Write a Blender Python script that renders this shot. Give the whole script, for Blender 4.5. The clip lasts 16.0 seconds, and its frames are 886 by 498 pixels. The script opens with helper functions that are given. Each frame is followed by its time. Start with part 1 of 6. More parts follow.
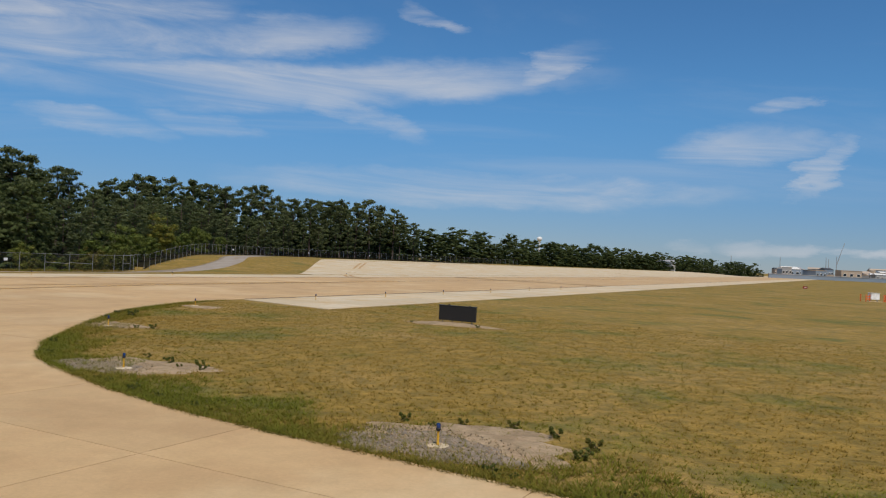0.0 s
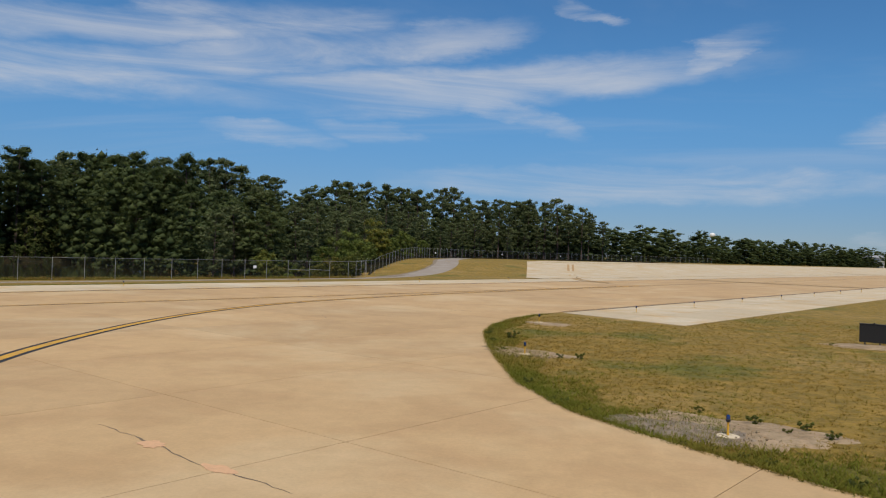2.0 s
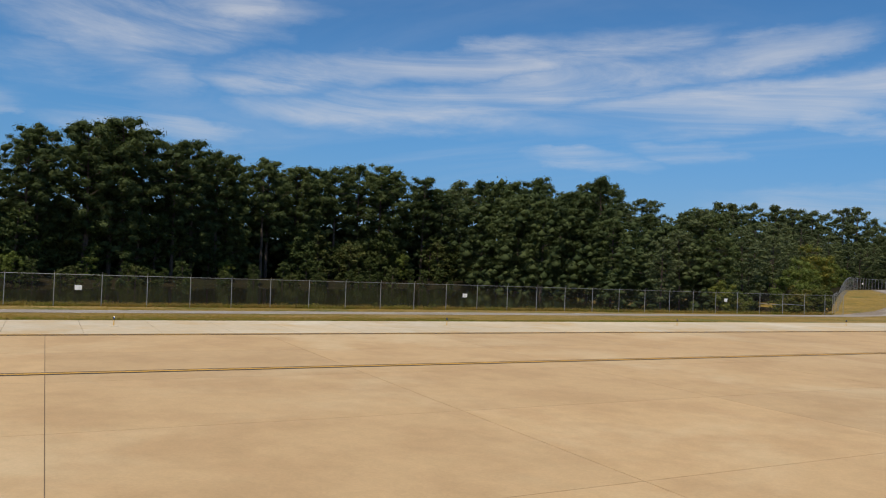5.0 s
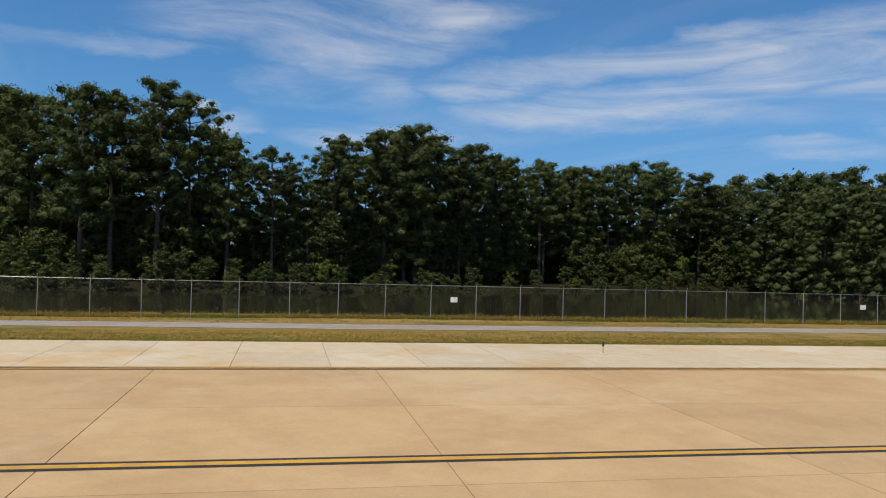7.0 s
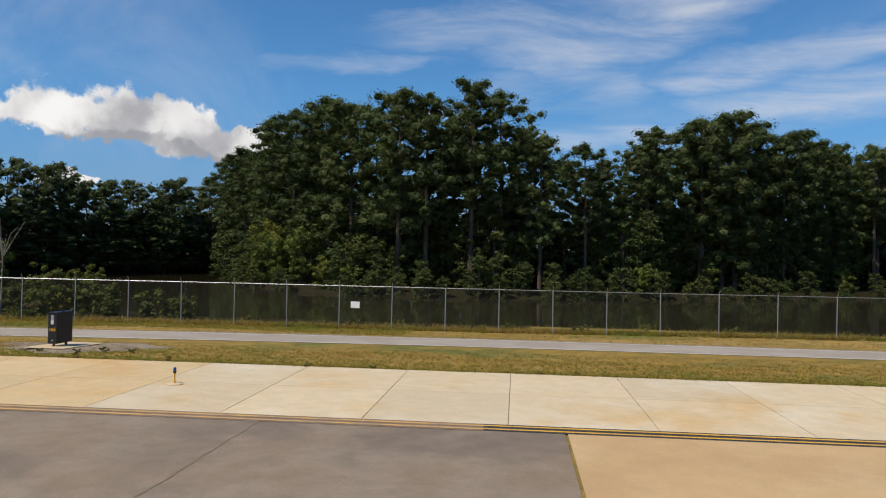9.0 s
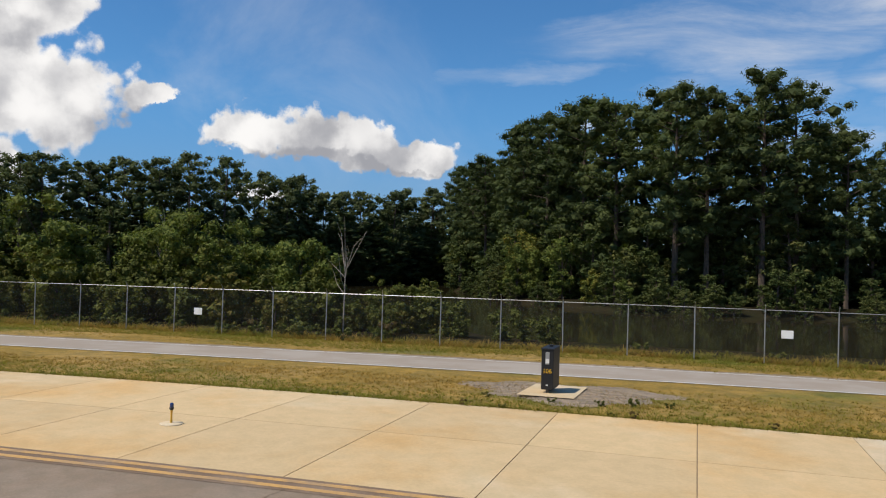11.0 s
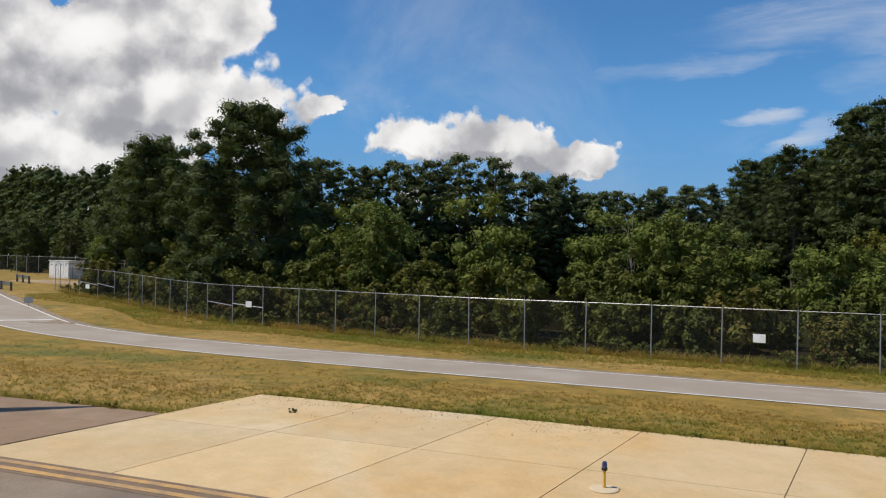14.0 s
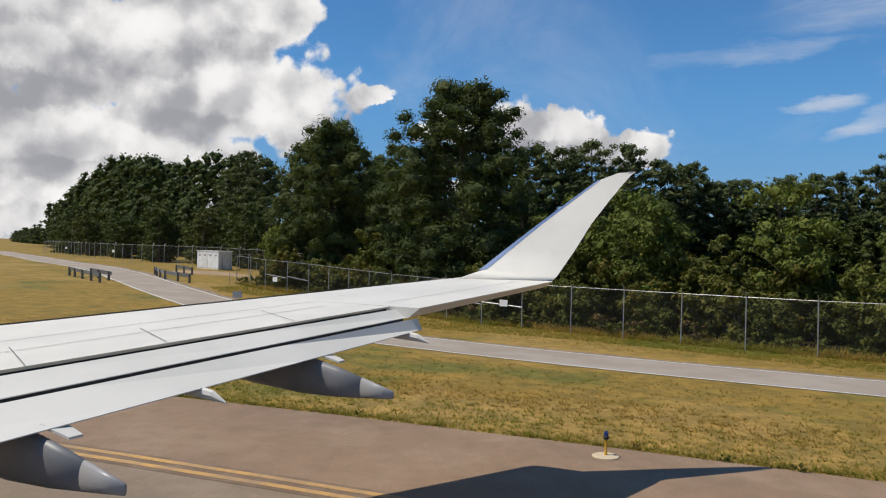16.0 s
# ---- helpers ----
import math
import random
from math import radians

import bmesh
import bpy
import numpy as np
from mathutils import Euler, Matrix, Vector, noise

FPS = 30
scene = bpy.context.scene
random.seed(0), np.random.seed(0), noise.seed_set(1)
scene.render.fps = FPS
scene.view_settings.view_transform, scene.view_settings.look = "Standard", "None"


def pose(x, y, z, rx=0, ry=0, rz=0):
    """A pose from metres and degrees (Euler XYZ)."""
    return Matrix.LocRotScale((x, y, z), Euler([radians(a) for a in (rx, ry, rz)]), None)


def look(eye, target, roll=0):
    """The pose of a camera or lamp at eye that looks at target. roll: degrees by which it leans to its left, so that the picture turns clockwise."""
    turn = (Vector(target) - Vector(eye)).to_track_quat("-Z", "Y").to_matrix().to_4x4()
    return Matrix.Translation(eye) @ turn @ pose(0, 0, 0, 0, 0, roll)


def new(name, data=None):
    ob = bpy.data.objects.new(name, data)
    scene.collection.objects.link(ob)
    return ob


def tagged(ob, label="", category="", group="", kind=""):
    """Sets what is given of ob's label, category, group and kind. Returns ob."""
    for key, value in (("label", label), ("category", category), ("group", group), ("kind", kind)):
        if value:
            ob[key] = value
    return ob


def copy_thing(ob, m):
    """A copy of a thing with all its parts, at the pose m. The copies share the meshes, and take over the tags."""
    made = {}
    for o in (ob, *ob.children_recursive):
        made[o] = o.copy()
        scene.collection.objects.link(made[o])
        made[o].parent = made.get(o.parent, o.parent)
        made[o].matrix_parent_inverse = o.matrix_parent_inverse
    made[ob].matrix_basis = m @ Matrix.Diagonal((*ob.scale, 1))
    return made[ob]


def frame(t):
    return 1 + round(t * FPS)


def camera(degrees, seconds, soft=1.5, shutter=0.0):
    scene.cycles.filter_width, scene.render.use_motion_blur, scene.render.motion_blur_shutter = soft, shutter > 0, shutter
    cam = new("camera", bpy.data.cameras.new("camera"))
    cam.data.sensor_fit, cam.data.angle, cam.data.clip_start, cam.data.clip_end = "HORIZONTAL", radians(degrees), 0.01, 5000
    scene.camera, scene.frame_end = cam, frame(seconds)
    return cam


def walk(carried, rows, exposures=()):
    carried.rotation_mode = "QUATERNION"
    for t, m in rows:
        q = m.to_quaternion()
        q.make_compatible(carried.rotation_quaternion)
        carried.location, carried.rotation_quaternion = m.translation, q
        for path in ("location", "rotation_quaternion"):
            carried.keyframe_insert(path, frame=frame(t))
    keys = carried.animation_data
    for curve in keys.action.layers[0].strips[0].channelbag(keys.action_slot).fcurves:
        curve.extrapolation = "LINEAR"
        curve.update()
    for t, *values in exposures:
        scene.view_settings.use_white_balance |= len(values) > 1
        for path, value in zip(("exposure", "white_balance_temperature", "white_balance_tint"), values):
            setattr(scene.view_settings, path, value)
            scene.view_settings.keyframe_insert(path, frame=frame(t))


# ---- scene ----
cam = camera(59.51, 16.0, soft=1.15)
PATH = [
    (0, (10.720, 17.101, 3.504), (10.593, 27.099, 3.624), 2.63),
    (0.5, (7.959, 18.879, 3.488), (7.232, 28.851, 3.674), 2.14),
    (1, (5.060, 20.299, 3.474), (3.860, 30.226, 3.607), 1.95),
    (1.5, (2.015, 21.400, 3.489), (0.415, 31.271, 3.577), 1.76),
    (2, (-0.718, 22.247, 3.550), (-2.875, 32.011, 3.587), 1.76),
    (2.5, (-3.954, 22.994, 3.490), (-6.883, 32.555, 3.474), 1.29),
    (3, (-7.234, 23.744, 3.503), (-10.861, 33.063, 3.567), 1.90),
    (3.5, (-10.728, 24.282, 3.505), (-14.932, 33.355, 3.581), 1.94),
    (4, (-14.322, 24.614, 3.511), (-19.182, 33.353, 3.602), 2.05),
    (4.2, (-15.756, 24.708, 3.491), (-20.882, 33.293, 3.602), 2.09),
    (6.3, (-30.281, 22.627, 3.498), (-37.292, 29.754, 3.720), 2.00),
    (6.5, (-31.723, 22.243, 3.472), (-39.046, 29.050, 3.643), 1.73),
    (7, (-35.361, 21.196, 3.509), (-43.158, 27.457, 3.650), 1.69),
    (7.5, (-38.819, 19.914, 3.514), (-47.061, 25.576, 3.585), 1.61),
    (8, (-42.159, 18.545, 3.498), (-50.850, 23.490, 3.550), 1.29),
    (8.5, (-45.083, 16.920, 3.466), (-54.104, 21.234, 3.521), 1.51),
    (9, (-47.909, 15.370, 3.531), (-57.186, 19.104, 3.619), 1.23),
    (9.2, (-48.970, 14.764, 3.504), (-58.320, 18.308, 3.594), 1.54),
    (11.3, (-59.831, 4.743, 3.484), (-69.742, 6.060, 3.653), 1.53),
    (11.5, (-60.724, 3.568, 3.476), (-70.655, 4.722, 3.637), 1.64),
    (12, (-62.761, 0.610, 3.508), (-72.729, 1.394, 3.683), 1.80),
    (12.5, (-64.425, -2.337, 3.482), (-74.417, -1.967, 3.662), 1.96),
    (13, (-65.761, -5.271, 3.504), (-75.758, -5.356, 3.694), 2.07),
    (13.5, (-67.068, -8.373, 3.519), (-77.060, -8.704, 3.721), 0.71),
    (14, (-68.272, -11.569, 3.511), (-78.260, -12.028, 3.665), 1.20),
    (14.5, (-69.481, -14.868, 3.513), (-79.471, -15.279, 3.668), 1.57),
    (15, (-70.232, -17.843, 3.488), (-80.218, -18.340, 3.683), 1.85),
    (15.5, (-71.260, -21.089, 3.511), (-81.237, -21.769, 3.550), 1.74),
    (16, (-72.351, -24.405, 3.486), (-82.293, -25.482, 3.490), 1.52),
]
walk(cam, [(t, look(eye, target, roll)) for t, eye, target, roll in PATH], ((0.0, -0.22), (3.0, -0.2), (6.5, -0.05), (9.0, 0.02), (12.0, 0.08), (16.0, 0.02)))

# ---------- light ----------
SUN_AZ, SUN_EL = radians(-75.0), radians(60.0)
SUN_WAY = Vector((math.cos(SUN_AZ) * math.cos(SUN_EL), math.sin(SUN_AZ) * math.cos(SUN_EL), math.sin(SUN_EL)))
scene.view_settings.exposure = 0.0
sun = new("sun", bpy.data.lights.new("sun", "SUN"))
sun.data.energy, sun.data.angle, sun.data.color = 4.2, radians(0.55), (1.0, 0.94, 0.84)
sun.matrix_world = look(SUN_WAY * 300, (0, 0, 0))


class Nodes:
    """Short wiring of a node tree."""

    def __init__(self, tree):
        self.tree = tree

    def add(self, node_type, **values):
        node = self.tree.nodes.new(node_type)
        for key, value in values.items():
            if key == "op":
                node.operation = value
            elif key == "blend":
                node.blend_type = value
            elif key == "kind":
                node.data_type = value
        return node

    def link(self, a, b):
        self.tree.links.new(a, b)

    def put(self, socket, value):
        if isinstance(value, bpy.types.NodeSocket):
            self.link(value, socket)
        else:
            socket.default_value = value

    def math(self, op, a, b=0.0, c=0.0, clamp=False):
        node = self.add("ShaderNodeMath", op=op)
        node.use_clamp = clamp
        for socket, value in zip(node.inputs, (a, b, c)):
            self.put(socket, value)
        return node.outputs[0]

    def vec(self, op, a, b=(0, 0, 0)):
        node = self.add("ShaderNodeVectorMath", op=op)
        self.put(node.inputs[0], a)
        self.put(node.inputs[1], b)
        return node.outputs[0]

    def step(self, value, lo, hi, a=0.0, b=1.0):
        node = self.add("ShaderNodeMapRange")
        node.interpolation_type = "SMOOTHSTEP"
        for socket, v in zip(node.inputs, (value, lo, hi, a, b)):
            self.put(socket, v)
        return node.outputs[0]

    def mix(self, fac, a, b, blend="MIX"):
        node = self.add("ShaderNodeMix", kind="RGBA", blend=blend)
        self.put(node.inputs[0], fac)
        for socket, v in ((node.inputs[6], a), (node.inputs[7], b)):
            self.put(socket, v if isinstance(v, bpy.types.NodeSocket) else (*v[:3], 1.0))
        return node.outputs[2]

    def noise(self, vector, scale, detail=4.0, rough=0.55, warp=0.0):
        node = self.add("ShaderNodeTexNoise")
        if vector is not None:
            self.link(vector, node.inputs["Vector"])
        node.inputs["Scale"].default_value, node.inputs["Detail"].default_value = scale, detail
        node.inputs["Roughness"].default_value, node.inputs["Distortion"].default_value = rough, warp
        return node.outputs[0]

    def scaled(self, vector, x, y, z, turn=0.0):
        node = self.add("ShaderNodeMapping")
        self.link(vector, node.inputs[0])
        node.inputs["Scale"].default_value, node.inputs["Rotation"].default_value = (x, y, z), (0, 0, turn)
        return node.outputs[0]


def make_sky():
    world = bpy.data.worlds.new("sky")
    world.use_nodes = True
    scene.world = world
    nt = Nodes(world.node_tree)
    out = world.node_tree.nodes["Background"]
    sky = nt.add("ShaderNodeTexSky")
    sky.sky_type, sky.sun_disc, sky.sun_elevation = "NISHITA", False, SUN_EL
    sky.sun_rotation = radians(90) - SUN_AZ
    sky.air_density, sky.dust_density, sky.ozone_density = 1.0, 0.0, 3.0
    way = nt.add("ShaderNodeTexCoord").outputs["Generated"]
    split = nt.add("ShaderNodeSeparateXYZ")
    nt.link(way, split.inputs[0])
    x, y, z = split.outputs
    flat = nt.add("ShaderNodeCombineXYZ")
    deep = nt.math("ADD", nt.math("MAXIMUM", z, 0.0), 0.10)
    nt.put(flat.inputs[0], nt.math("DIVIDE", x, deep))
    nt.put(flat.inputs[1], nt.math("DIVIDE", y, deep))
    plane = flat.outputs[0]
    # high thin cloud: a faint veil, and brighter wisps as drawn-out ellipses of direction (bearing, elevation, half widths, slope)
    veil = nt.noise(nt.scaled(plane, 0.30, 0.75, 1.0, radians(-16)), 1.0, 7.0, 0.62, 0.8)
    veil = nt.math("MULTIPLY", nt.step(veil, 0.46, 0.80), nt.step(z, 0.05, 0.15))
    comb = nt.noise(nt.scaled(way, 3.2, 3.2, 24.0), 1.0, 9.0, 0.64, 0.9)
    soft = nt.noise(nt.scaled(way, 3.0, 3.0, 8.0), 1.0, 3.0, 0.5, 0.5)
    wisp = None
    fray = nt.add("ShaderNodeTexNoise")
    nt.link(nt.scaled(way, 1.0, 1.0, 3.0), fray.inputs["Vector"])
    fray.inputs["Scale"].default_value, fray.inputs["Detail"].default_value, fray.inputs["Roughness"].default_value = 5.0, 7.0, 0.62
    frayed = nt.vec("ADD", way, nt.vec("MULTIPLY", nt.vec("SUBTRACT", fray.outputs[1], (0.5, 0.5, 0.5)), (0.22, 0.22, 0.055)))
    for bearing, up, wide, tall, slope in ((13, 12.0, 18, 1.35, 0.075), (28, 13.2, 11, 1.1, 0.17), (27, 15.3, 9, 0.9, 0.12), (18, 14.4, 9, 1.0, 0.14), (9.5, 10.7, 5, 0.9, -0.30), (19, 8.8, 3, 0.7, -0.10), (25, 8.1, 3.2, 0.7, 0.0), (-8, 14.4, 2.4, 1.1, 0.30), (1.5, 17.3, 2.2, 0.5, -0.30),
                                           (-20.7, 8.4, 4, 1.2, 0.10), (-25, 7.2, 1.5, 1.2, 0.90), (-23.6, 11.5, 1.6, 0.5, 0.10), (40, 10.9, 9, 1.1, 0.03), (57.5, 15.2, 7, 1.0, 0.05), (60, 16.8, 11, 1.3, 0.05), (51.5, 17.2, 3, 0.9, 0.15), (60, 11.6, 5, 1.4, -0.12), (57, 8.8, 6, 0.8, 0.0),
                                           (38, 11.0, 9, 1.2, 0.03), (33, 14.8, 11, 1.1, 0.12), (76, 13.9, 5.5, 0.55, 0.06), (45, 13.3, 7, 1.2, 0.06), (58, 13.2, 4, 1.5, -0.20), (71, 10.3, 2.2, 0.5, 0.0), (67.5, 9.0, 2.8, 0.7, 0.25), (-2, 5.2, 14, 1.1, 0.0), (-21.5, 1.9, 2.4, 0.45, 0.0), (-24.4, 1.8, 2.2, 0.40, 0.0), (-16.5, 1.8, 1.5, 0.35, 0.0), (-29, 1.5, 1.8, 0.35, 0.0)):
        turn = nt.add("ShaderNodeVectorRotate")
        turn.rotation_type = "Z_AXIS"
        nt.link(frayed, turn.inputs["Vector"])
        turn.inputs["Angle"].default_value = radians(-bearing)
        piece = nt.add("ShaderNodeSeparateXYZ")
        nt.link(turn.outputs[0], piece.inputs[0])
        across = nt.math("DIVIDE", piece.outputs[0], math.sin(radians(wide)))
        rise = nt.math("MULTIPLY_ADD", piece.outputs[0], slope, math.sin(radians(up)))
        above = nt.math("DIVIDE", nt.math("SUBTRACT", piece.outputs[2], rise), math.sin(radians(tall)))
        near = nt.math("SUBTRACT", 1.0, nt.math("ADD", nt.math("MULTIPLY", across, across), nt.math("MULTIPLY", above, above)))
        near = nt.math("ADD", near, nt.step(piece.outputs[1], 0.0, 0.3, -9.0, 0.0))
        wisp = near if wisp is None else nt.math("MAXIMUM", wisp, near)
    wisp = nt.math("MULTIPLY", nt.step(wisp, -1.3, 1.0), nt.step(nt.math("ADD", nt.math("MULTIPLY", comb, 0.75), nt.math("MULTIPLY", soft, 0.55)), 0.40, 0.95))
    thin = nt.math("MAXIMUM", nt.math("MULTIPLY", wisp, 0.88), nt.math("MULTIPLY", veil, 0.28))
    # heaped cloud, as ellipses of direction broken up by noise: bearing, elevation, half widths, all in degrees
    def lumps(at):
        """Rounded cauliflower heads at three sizes."""
        total = nt.math("ADD", nt.math("MULTIPLY", nt.noise(at, 7.0, 3.0, 0.5), 0.9), nt.math("MULTIPLY", nt.noise(at, 30.0, 8.0, 0.64), 0.50))
        for scale, weight in ((13.0, 0.48), (30.0, 0.36), (70.0, 0.20)):
            cells = nt.add("ShaderNodeTexVoronoi")
            cells.feature = "SMOOTH_F1"
            nt.link(at, cells.inputs["Vector"])
            cells.inputs["Scale"].default_value, cells.inputs["Smoothness"].default_value = scale, 0.22
            total = nt.math("SUBTRACT", total, nt.math("MULTIPLY", cells.outputs["Distance"], weight))
        return total

    def lobe(bearing, up, wide, tall, flat_foot=True):
        """Closeness to the middle of one ellipse, here and a little higher up."""
        turn = nt.add("ShaderNodeVectorRotate")
        turn.rotation_type = "Z_AXIS"
        nt.link(bent, turn.inputs["Vector"])
        turn.inputs["Angle"].default_value = radians(-bearing)
        xyz = nt.add("ShaderNodeSeparateXYZ")
        nt.link(turn.outputs[0], xyz.inputs[0])
        across = nt.math("DIVIDE", xyz.outputs[0], math.sin(radians(wide)))
        across = nt.math("MULTIPLY", across, across)
        ahead = nt.step(xyz.outputs[1], 0.0, 0.1, -2.0, 0.0)
        found = []
        for higher in (0.0, 0.026):
            above = nt.math("DIVIDE", nt.math("SUBTRACT", xyz.outputs[2], math.sin(radians(up)) - higher), math.sin(radians(tall)))
            if flat_foot:
                above = nt.math("MULTIPLY", above, nt.step(above, -0.2, 0.1, 1.7, 1.0))
            near = nt.math("SUBTRACT", 1.0, nt.math("SQRT", nt.math("ADD", across, nt.math("MULTIPLY", above, above))))
            found.append(nt.math("ADD", near, ahead))
        return found

    billow = lumps(way)
    drift = nt.add("ShaderNodeTexNoise")
    nt.link(way, drift.inputs["Vector"])
    drift.inputs["Scale"].default_value, drift.inputs["Detail"].default_value, drift.inputs["Roughness"].default_value = 16.0, 6.0, 0.6
    bent = nt.vec("ADD", way, nt.vec("MULTIPLY", nt.vec("SUBTRACT", drift.outputs[1], (0.5, 0.5, 0.5)), (0.085, 0.085, 0.06)))
    heap = heap_up = None
    for ellipse in ((111.0, 16.0, 4.6, 5.2), (117, 14, 9.5, 7.4), (126, 17, 9, 8), (125, 11.5, 8, 5), (113.5, 9.8, 9.5, 4.8), (101.8, 10.9, 2.2, 0.85), (122, 6.0, 13, 4.5), (128, 3.0, 16, 5.0), (134, 22, 14, 9), (150, 12, 22, 8),
                    (95.6, 8.5, 3.3, 2.1), (90.2, 8.8, 3.6, 2.5), (86.6, 8.1, 2.8, 2.1), (83.2, 7.2, 3.4, 1.6), (93.4, 4.7, 1.3, 0.5), (205, 14, 20, 6), (260, 10, 25, 5)):
        here, there = lobe(*ellipse)
        heap = here if heap is None else nt.math("SMOOTH_MAX", heap, here, 0.30)
        heap_up = there if heap_up is None else nt.math("SMOOTH_MAX", heap_up, there, 0.30)
    for ellipse in ((119.2, 17.4, 2.0, 2.0),):  # gaps of blue
        gap = lobe(*ellipse, False)[0]
        heap = nt.math("SUBTRACT", heap, nt.math("MULTIPLY", nt.math("MAXIMUM", gap, 0.0), 0.95))
    body = nt.math("ADD", heap, nt.math("MULTIPLY", nt.math("SUBTRACT", billow, 0.14), 1.15))
    dense = nt.step(body, -0.04, 0.18)

    def heads(at):
        """Broad rounded heads, for the light and shade on them."""
        cells = nt.add("ShaderNodeTexVoronoi")
        cells.feature = "SMOOTH_F1"
        nt.link(at, cells.inputs["Vector"])
        cells.inputs["Scale"].default_value, cells.inputs["Smoothness"].default_value = 17.0, 0.5
        return nt.math("SUBTRACT", nt.math("ADD", nt.noise(at, 9.0, 3.0, 0.5), nt.math("MULTIPLY", nt.noise(at, 28.0, 6.0, 0.6), 0.45)), nt.math("MULTIPLY", cells.outputs["Distance"], 0.55))

    # lit heads and grey undersides
    small = nt.step(nt.math("SUBTRACT", heads(way), heads(nt.vec("ADD", way, tuple(SUN_WAY * 0.026)))), -0.28, 0.24)
    wide_up = nt.noise(nt.vec("ADD", way, tuple(SUN_WAY * 0.07)), 6.0, 3.0, 0.5)
    large = nt.step(nt.math("SUBTRACT", nt.noise(way, 6.0, 3.0, 0.5), wide_up), -0.16, 0.12)
    upper = nt.step(nt.math("SUBTRACT", heap, heap_up), -0.22, 0.16)
    rim = nt.step(body, 0.05, 0.40, 1.0, 0.0)
    shade = nt.math("ADD", nt.math("MULTIPLY", small, 0.50), nt.math("MULTIPLY", large, 0.36))
    shade = nt.math("ADD", shade, nt.math("MULTIPLY", upper, 0.30))
    shade = nt.math("ADD", shade, nt.math("MULTIPLY", rim, 0.08))
    shade = nt.step(shade, 0.16, 1.16)
    puff = nt.mix(shade, (3.8, 3.85, 4.2), (10.3, 10.1, 9.9))
    clear = nt.mix(thin, nt.mix(1.0, sky.outputs[0], nt.mix(nt.step(z, 0.0, 0.22), (0.44, 0.58, 0.90), (0.52, 0.93, 1.22)), "MULTIPLY"), (7.4, 7.6, 8.1))
    nt.link(nt.mix(dense, clear, puff), out.inputs[0])
    out.inputs[1].default_value = 0.09


make_sky()


# ---------- materials ----------
def material(name, colour, rough=0.8, metal=0.0, grain=0.0, grain_scale=30.0, bump=0.0, bump_scale=40.0, spread=0.0, second=None,
             second_scale=2.0, low=0.42, high=0.62, third=None, third_scale=0.3, stretch=(1, 1, 1), coat=0.0, ior=1.45, island=0.0, mottle=0.0, mottle_scale=1.5):
    """A surface in the world's metres: a base colour, large and small patches of other colours, fine grain and relief."""
    mat = bpy.data.materials.new(name)
    mat.use_nodes = True
    nt = Nodes(mat.node_tree)
    bsdf = mat.node_tree.nodes["Principled BSDF"]
    place = nt.scaled(nt.add("ShaderNodeNewGeometry").outputs["Position"], *stretch)
    tone = nt.mix(0.0, colour, colour)
    if second:
        tone = nt.mix(nt.step(nt.noise(place, second_scale, 6.0, 0.6), low, high), tone, second)
    if third:
        tone = nt.mix(nt.step(nt.noise(place, third_scale, 5.0, 0.62, 0.4), 0.48, 0.68), tone, third)
    if grain:
        tone = nt.mix(1.0, tone, nt.mix(nt.noise(place, grain_scale, 3.0, 0.7), (1 - grain,) * 3, (1 + grain,) * 3), "MULTIPLY")
    if mottle:
        tone = nt.mix(1.0, tone, nt.mix(nt.step(nt.noise(place, mottle_scale, 7.0, 0.68, 0.3), 0.30, 0.70), (1 - mottle, 1 - mottle * 0.85, 1 - mottle), (1 + mottle, 1 + mottle * 0.85, 1 + mottle)), "MULTIPLY")
    if spread:
        vary = nt.add("ShaderNodeObjectInfo").outputs["Random"]
        tone = nt.mix(1.0, tone, nt.mix(vary, (1 - spread,) * 3, (1 + spread, 1 + spread * 0.85, 1 + spread * 0.6)), "MULTIPLY")
    if island:
        vary = nt.add("ShaderNodeNewGeometry").outputs["Random Per Island"]
        tone = nt.mix(1.0, tone, nt.mix(vary, (1 - island,) * 3, (1 + island, 1 + island * 0.8, 1 + island * 0.3)), "MULTIPLY")
    nt.link(tone, bsdf.inputs["Base Color"])
    bsdf.inputs["Roughness"].default_value, bsdf.inputs["Metallic"].default_value = rough, metal
    bsdf.inputs["Coat Weight"].default_value, bsdf.inputs["IOR"].default_value = coat, ior
    if bump:
        node = nt.add("ShaderNodeBump")
        node.inputs["Distance"].default_value, node.inputs["Strength"].default_value = bump, 0.6
        nt.link(nt.noise(place, bump_scale, 4.0, 0.7), node.inputs["Height"])
        nt.link(node.outputs[0], bsdf.inputs["Normal"])
    return mat


TAN = material("tan_concrete", (0.505, 0.330, 0.158), 0.85, grain=0.14, grain_scale=14, bump=0.004, spread=0.05, mottle=0.05, mottle_scale=1.8,
               second=(0.455, 0.290, 0.136), second_scale=0.35, third=(0.545, 0.385, 0.205), third_scale=0.12)
PALE = material("pale_concrete", (0.54, 0.425, 0.270), 0.88, grain=0.14, grain_scale=14, bump=0.004, spread=0.06, mottle=0.07, mottle_scale=1.8,
                second=(0.52, 0.350, 0.165), second_scale=0.28, low=0.46, high=0.72, third=(0.58, 0.485, 0.34), third_scale=0.2)
STAINED = material("stained_concrete", (0.53, 0.385, 0.205), 0.88, grain=0.14, grain_scale=14, bump=0.004, spread=0.06, mottle=0.07, mottle_scale=1.8,
                   second=(0.52, 0.325, 0.130), second_scale=0.22, low=0.44, high=0.70, third=(0.56, 0.44, 0.27), third_scale=0.16)
